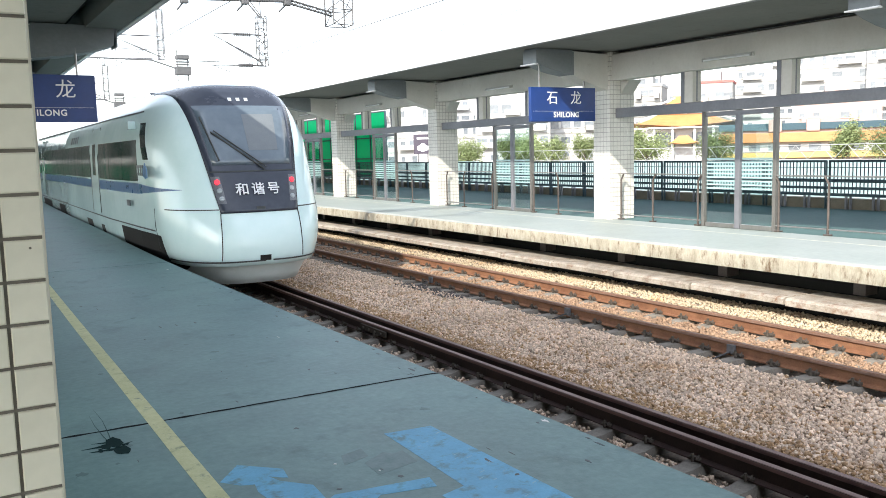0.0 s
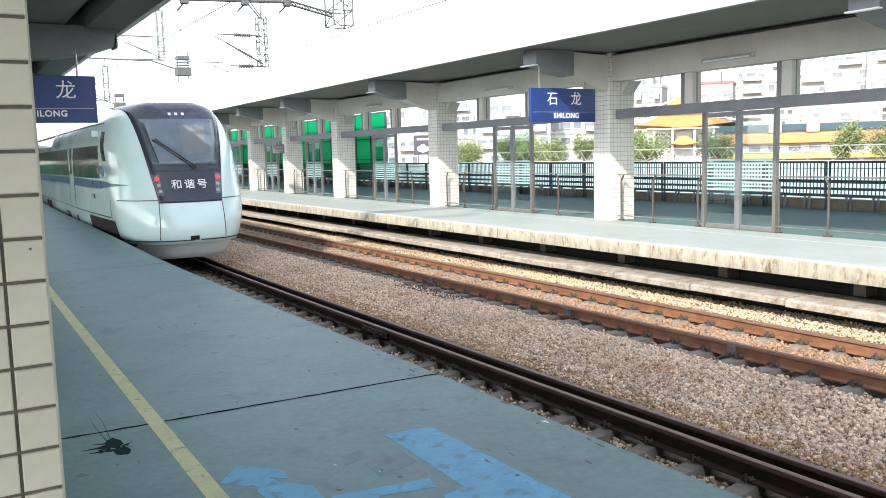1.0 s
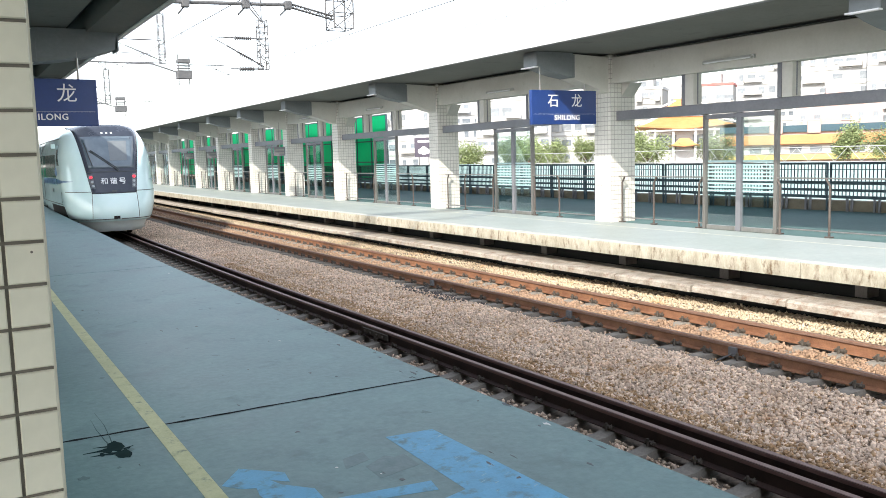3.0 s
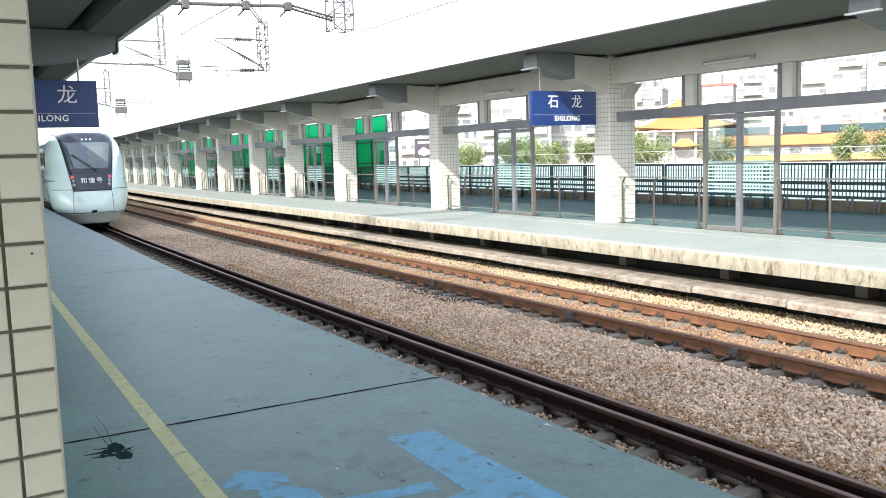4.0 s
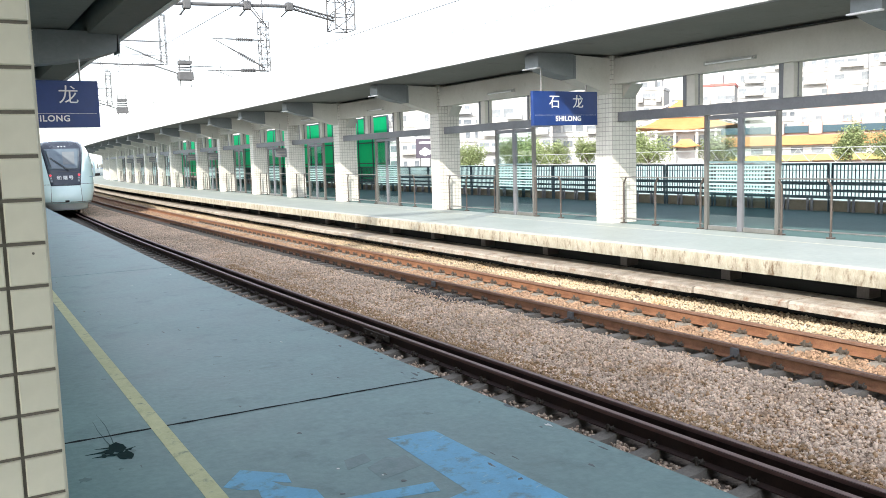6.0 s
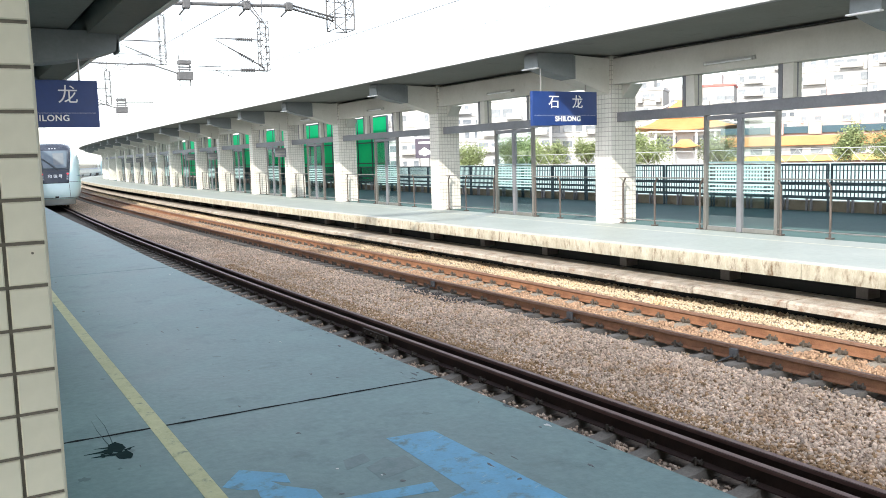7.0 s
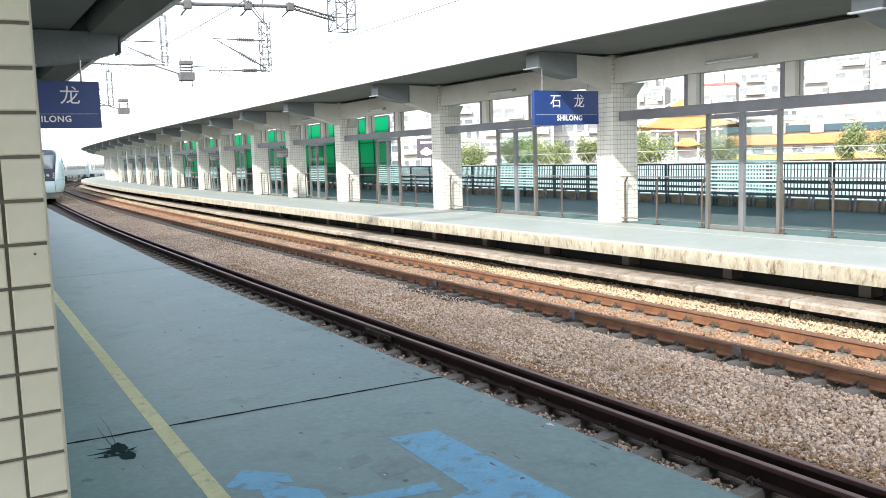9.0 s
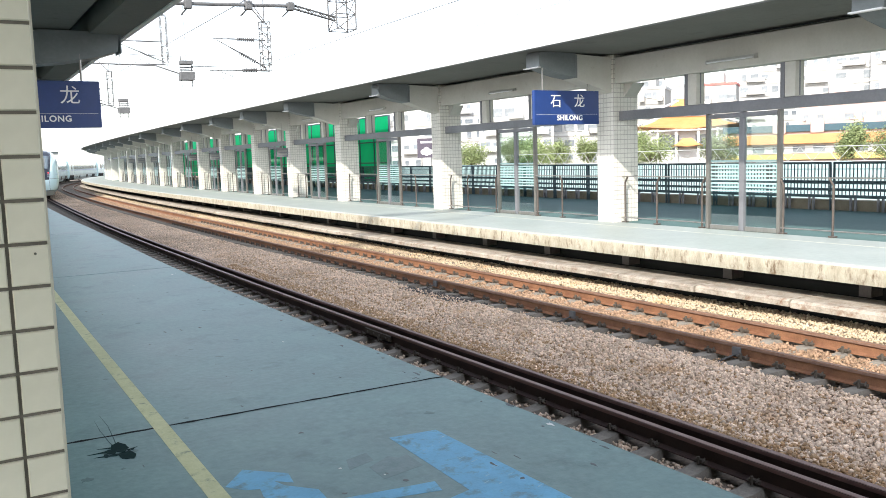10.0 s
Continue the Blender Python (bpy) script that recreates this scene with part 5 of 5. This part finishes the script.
for row in ((25.6, 190, 20, 11, M_HOUSE, None, 5), (29.3, 160, 17, 12, M_HOUSE, None, -6), (32.8, 185, 18, 15, M_HOUSE, None, 4), (36.3, 150, 13, 12, M_HOUSE, None, -3), (39.8, 160, 15, 14, M_HOUSE, None, 6),
            (43.4, 175, 15, 17, M_HOUSE, None, -4), (46.3, 190, 8, 16, M_HOUSE, None, 3), (45.1, 165, 5, 14, M_BAND, None, -8), (49.3, 185, 6.5, 15.5, M_BAND, M_REDROOF, -5), (47.9, 205, 9, 16, M_HOUSE, None, 4), (51.2, 230, 9, 15, M_HOUSE, None, 2), (53.2, 210, 20, 24, M_HOUSE, None, 4), (57.0, 180, 20, 22, M_HOUSE, None, -4),
            (61.5, 175, 22, 24, M_HOUSE, None, 2), (67.0, 170, 24, 20, M_HOUSE, None, 0), (56.4, 155, 13, 10.4, M_PINK, None, 2), (22.0, 200, 20, 12, M_HOUSE, None, 0)):
    house(row[0], row[1], row[2], row[3], row[4], row[5], row[6], skip=int(row[0]))

shop = empty("market_hall", town(57.0, 132), label="long low market hall with orange and teal bands", category="building")
part("wall", box(-17, 17, 0, 8, 0, 5.6), M_PINK, shop)
part("white_band", box(-17.1, 17.1, -0.12, -0.01, 1.7, 3.0), M_HOUSE, shop)
part("canopy_band", box(-17.2, 17.2, -1.2, -0.01, 3.05, 4.4, 0.05), M_ORANGE, shop, "orange awning band")
part("lower_band", box(-17.2, 17.2, -0.8, -0.01, 0.8, 1.6, 0.05), M_AWNING, shop, "yellow awning band")
part("roof_band", box(-17.3, 17.3, -0.4, 8.1, 4.75, 5.75, 0.05), M_TEAL, shop, "dark teal roof band")
for x in (-9.5, -4.5):
    part("roof_sign", box(x - 0.9, x + 0.9, -0.75, -0.45, 4.5, 6.3, 0.2), M_PINK, shop, "pink painted sign shape")
for k in range(12):
    part("shop_window", pane, None, shop, m=pose(-15 + 2.7 * k, -0.13, 2.3) @ Matrix.Diagonal((1.6, 1, 0.9, 1)))


def eaves(w, d, z0, z1, top, lift):
    """A hipped roof whose corners sweep upwards."""
    bm = bmesh.new()
    rows = []
    for f in (0.0, 0.25, 0.5, 0.75, 1.0):
        k = 1 - f * (1 - top)
        z = z0 + (z1 - z0) * (f ** 1.5)
        ring = []
        for sx, sy in ((-1, -1), (0, -1), (1, -1), (1, 0), (1, 1), (0, 1), (-1, 1), (-1, 0)):
            up = lift * (1 - f) ** 2 if sx and sy else 0
            ring.append(bm.verts.new((sx * w / 2 * k, sy * d / 2 * k, z + up)))
        rows.append(ring)
    for a, b in zip(rows, rows[1:]):
        for i in range(8):
            bm.faces.new((a[i], a[(i + 1) % 8], b[(i + 1) % 8], b[i]))
    bm.faces.new(rows[0][::-1])
    bm.faces.new(rows[-1])
    return bm


pav = empty("pavilion", town(47.35, 138, -2.0), label="white pavilion with two tiers of orange upturned roofs", category="building")
part("hall", box(-5.4, 5.4, -3, 4, 0, 6.7), M_HOUSE, pav)
part("main_roof", eaves(16.5, 10, 6.5, 8.5, 0.45, 0.7), M_ORANGE, pav, "orange tiled roof with upturned eaves")
part("upper_hall", box(-3.0, 3.0, -2, 3, 8.2, 9.5), M_HOUSE, pav)
part("upper_roof", eaves(7.6, 7, 9.4, 10.9, 0.35, 0.5), M_ORANGE, pav, "orange tiled upper roof")
for w, d, z in ((16.5, 10, 6.5), (7.6, 7, 9.4)):
    part("eave_trim", box(-w / 2 + 0.9, w / 2 - 0.9, -d / 2 - 0.05, -d / 2 + 0.12, z - 0.22, z - 0.02, 0.03), M_WHITE, pav, "white eave trim")
for sx in (-1, 1):
    for w, d, z0, z1, top in ((16.5, 10, 7.15, 8.5, 0.45), (7.6, 7, 9.85, 10.9, 0.35)):
        part("hip_ridge", rod((sx * w / 2, -d / 2, z0), (sx * w / 2 * top, -d / 2 * top, z1 + 0.05), 0.13), M_WHITE, pav, "white hip ridge")
part("ridge", box(-1.6, 1.6, -0.2, 0.2, 10.85, 11.3, 0.08), M_ORANGE, pav)
part("porch_roof", eaves(4.6, 3, 3.9, 5.2, 0.3, 0.3), M_ORANGE, pav).location = (0, -4.0, 0)
for x in (-2.9, 2.9):
    part("window", pane, None, pav, m=pose(x, -3.02, 4.6) @ Matrix.Diagonal((3.4, 1, 2.2, 1)))
for x in (-1.6, 1.6):
    part("window", pane, None, pav, m=pose(x, -2.02, 8.9) @ Matrix.Diagonal((2.2, 1, 0.9, 1)))
for x in (-4.3, -1.6, 1.6, 4.3):
    part("pillar", rod((x, -4.6, 0), (x, -4.6, 6.6), 0.22), M_HOUSE, pav)


def tree(seed, h, spread):
    r = random.Random(seed)
    t = empty("tree", label="leafy green street tree with an uneven crown", category="tree", group="trees beyond the railway")
    tk = bmesh.new()
    bmesh.ops.create_cone(tk, cap_ends=True, segments=8, radius1=0.2, radius2=0.09, depth=h * 0.55, matrix=Matrix.Translation((0, 0, h * 0.275)))
    tips = []
    for k in range(11):
        a = k * 0.9 + r.random()
        tip = Vector((math.cos(a) * spread * r.uniform(0.3, 0.8), math.sin(a) * spread * r.uniform(0.3, 0.8), h * r.uniform(0.32, 0.92)))
        rod((0, 0, h * r.uniform(0.2, 0.5)), tip, 0.05, tk, 5)
        tips.append(tip)
    part("trunk", tk, M_BARK, t)
    vs, fs = [], []
    for k in range(4600):
        c = r.choice(tips)
        p = c + Vector((r.gauss(0, 0.30) * spread, r.gauss(0, 0.30) * spread, r.gauss(0, 0.13) * h))
        u = Vector((r.gauss(0, 1), r.gauss(0, 1), r.gauss(0, 0.6))).normalized() * r.uniform(0.09, 0.19)
        w = u.cross(Vector((r.gauss(0, 1), r.gauss(0, 1), r.gauss(0, 1)))).normalized() * r.uniform(0.05, 0.10)
        i = len(vs)
        vs += [p - u, p + w, p + u, p - w]
        fs.append((i, i + 1, i + 2, i + 3))
    me = bpy.data.meshes.new("crown")
    me.from_pydata([tuple(v) for v in vs], [], fs)
    me.materials.append(M_LEAF)
    tagged(part("crown", me, None, t), kind="stuff")
    return t


kinds = [tree(1, 4.9, 2.3), tree(2, 4.1, 2.3), tree(3, 4.7, 1.55)]
spots = ((45.0, 112), (49.4, 124), (57.0, 112), (59.3, 118), (33.2, 130), (35.9, 136), (37.5, 128), (38.9, 138), (41.0, 140), (36.7, 146))
for i, (a, r) in enumerate(spots):
    m = town(a, r, turn=i * 47)
    if i < 3:
        kinds[i].matrix_basis = m
    else:
        copy_thing(kinds[i % 3], m)

# white lattice pipe bridge beyond the fence, and the billboard
tb = empty("lattice_bridge", here(52.0, 46, 0.55, 0), label="white steel lattice girder beyond the tracks", category="girder")
M_WSTEEL = surface("white_painted_steel", (0.34, 0.36, 0.36), (0.42, 0.44, 0.44), 0.5)
for z in (0.0, 1.0):
    part("chord", box(-0.06, 0.06, -34, 34, z - 0.022, z + 0.022), M_WSTEEL, tb)
zz = bmesh.new()
for k in range(64):
    y = -32 + k
    rod((0, y, 0 if k % 2 else 1.0), (0, y + 1, 1.0 if k % 2 else 0), 0.02, zz, 5)
tagged(part("bracing", zz, M_WSTEEL, tb), kind="stuff")
for y in (-30, -18, -6, 6, 18, 30):
    part("leg", box(-0.08, 0.08, y - 0.08, y + 0.08, -1.8, 0.0), M_WSTEEL, tb)
bb = empty("billboard", town(30.25, 88, 0.0), label="dark purple advertising board with a pale round shape", category="billboard")
M_PURPLE = surface("dark_purple_board", (0.045, 0.036, 0.055), (0.065, 0.053, 0.078), 0.5, bump=0.0)
part("board", box(-0.95, 0.95, -0.06, 0.06, 1.55, 3.55, 0.02), M_PURPLE, bb)
for x, z, r in ((-0.33, 2.15, 0.27), (0.33, 2.15, 0.27), (0.0, 2.32, 0.32), (0.0, 2.02, 0.25)):
    rd = bmesh.new()
    bmesh.ops.create_cone(rd, cap_ends=True, segments=24, radius1=r, radius2=r, depth=0.04 + 0.02 * r, matrix=pose(x, -0.08, z, 90))
    part("emblem", rd, M_WHITE, bb, "pale round shape")
part("text_bar", box(-0.6, 0.6, -0.085, -0.06, 3.05, 3.25), M_WHITE, bb)
for x in (-0.5, 0.5):
    part("leg", rod((x, 0.0, -1.25), (x, 0.0, 1.6), 0.06), M_MAST, bb)


def train_s(t):
    return 14.7 + 4.9 * t + 0.13 * t * t


def motions():
    centre = R1 - 0.753
    for i, car in enumerate(cars):
        rows = []
        for k in range(21):
            t = k * 0.5
            s = train_s(t) + i * CAR
            p, q = s + (1.0 if i else 4.0), s + 22.0
            a, b = at(centre + drift(p), p, ZR), at(centre + drift(q), q, ZR)
            turn = math.degrees(math.atan2(-(b - a).x, (b - a).y))
            back = (b - a).normalized() * (1.0 if i else 4.0)
            rows.append((t, pose(a.x - back.x, a.y - back.y, ZR, 0, 0, turn)))
        walk(car, rows)


motions()
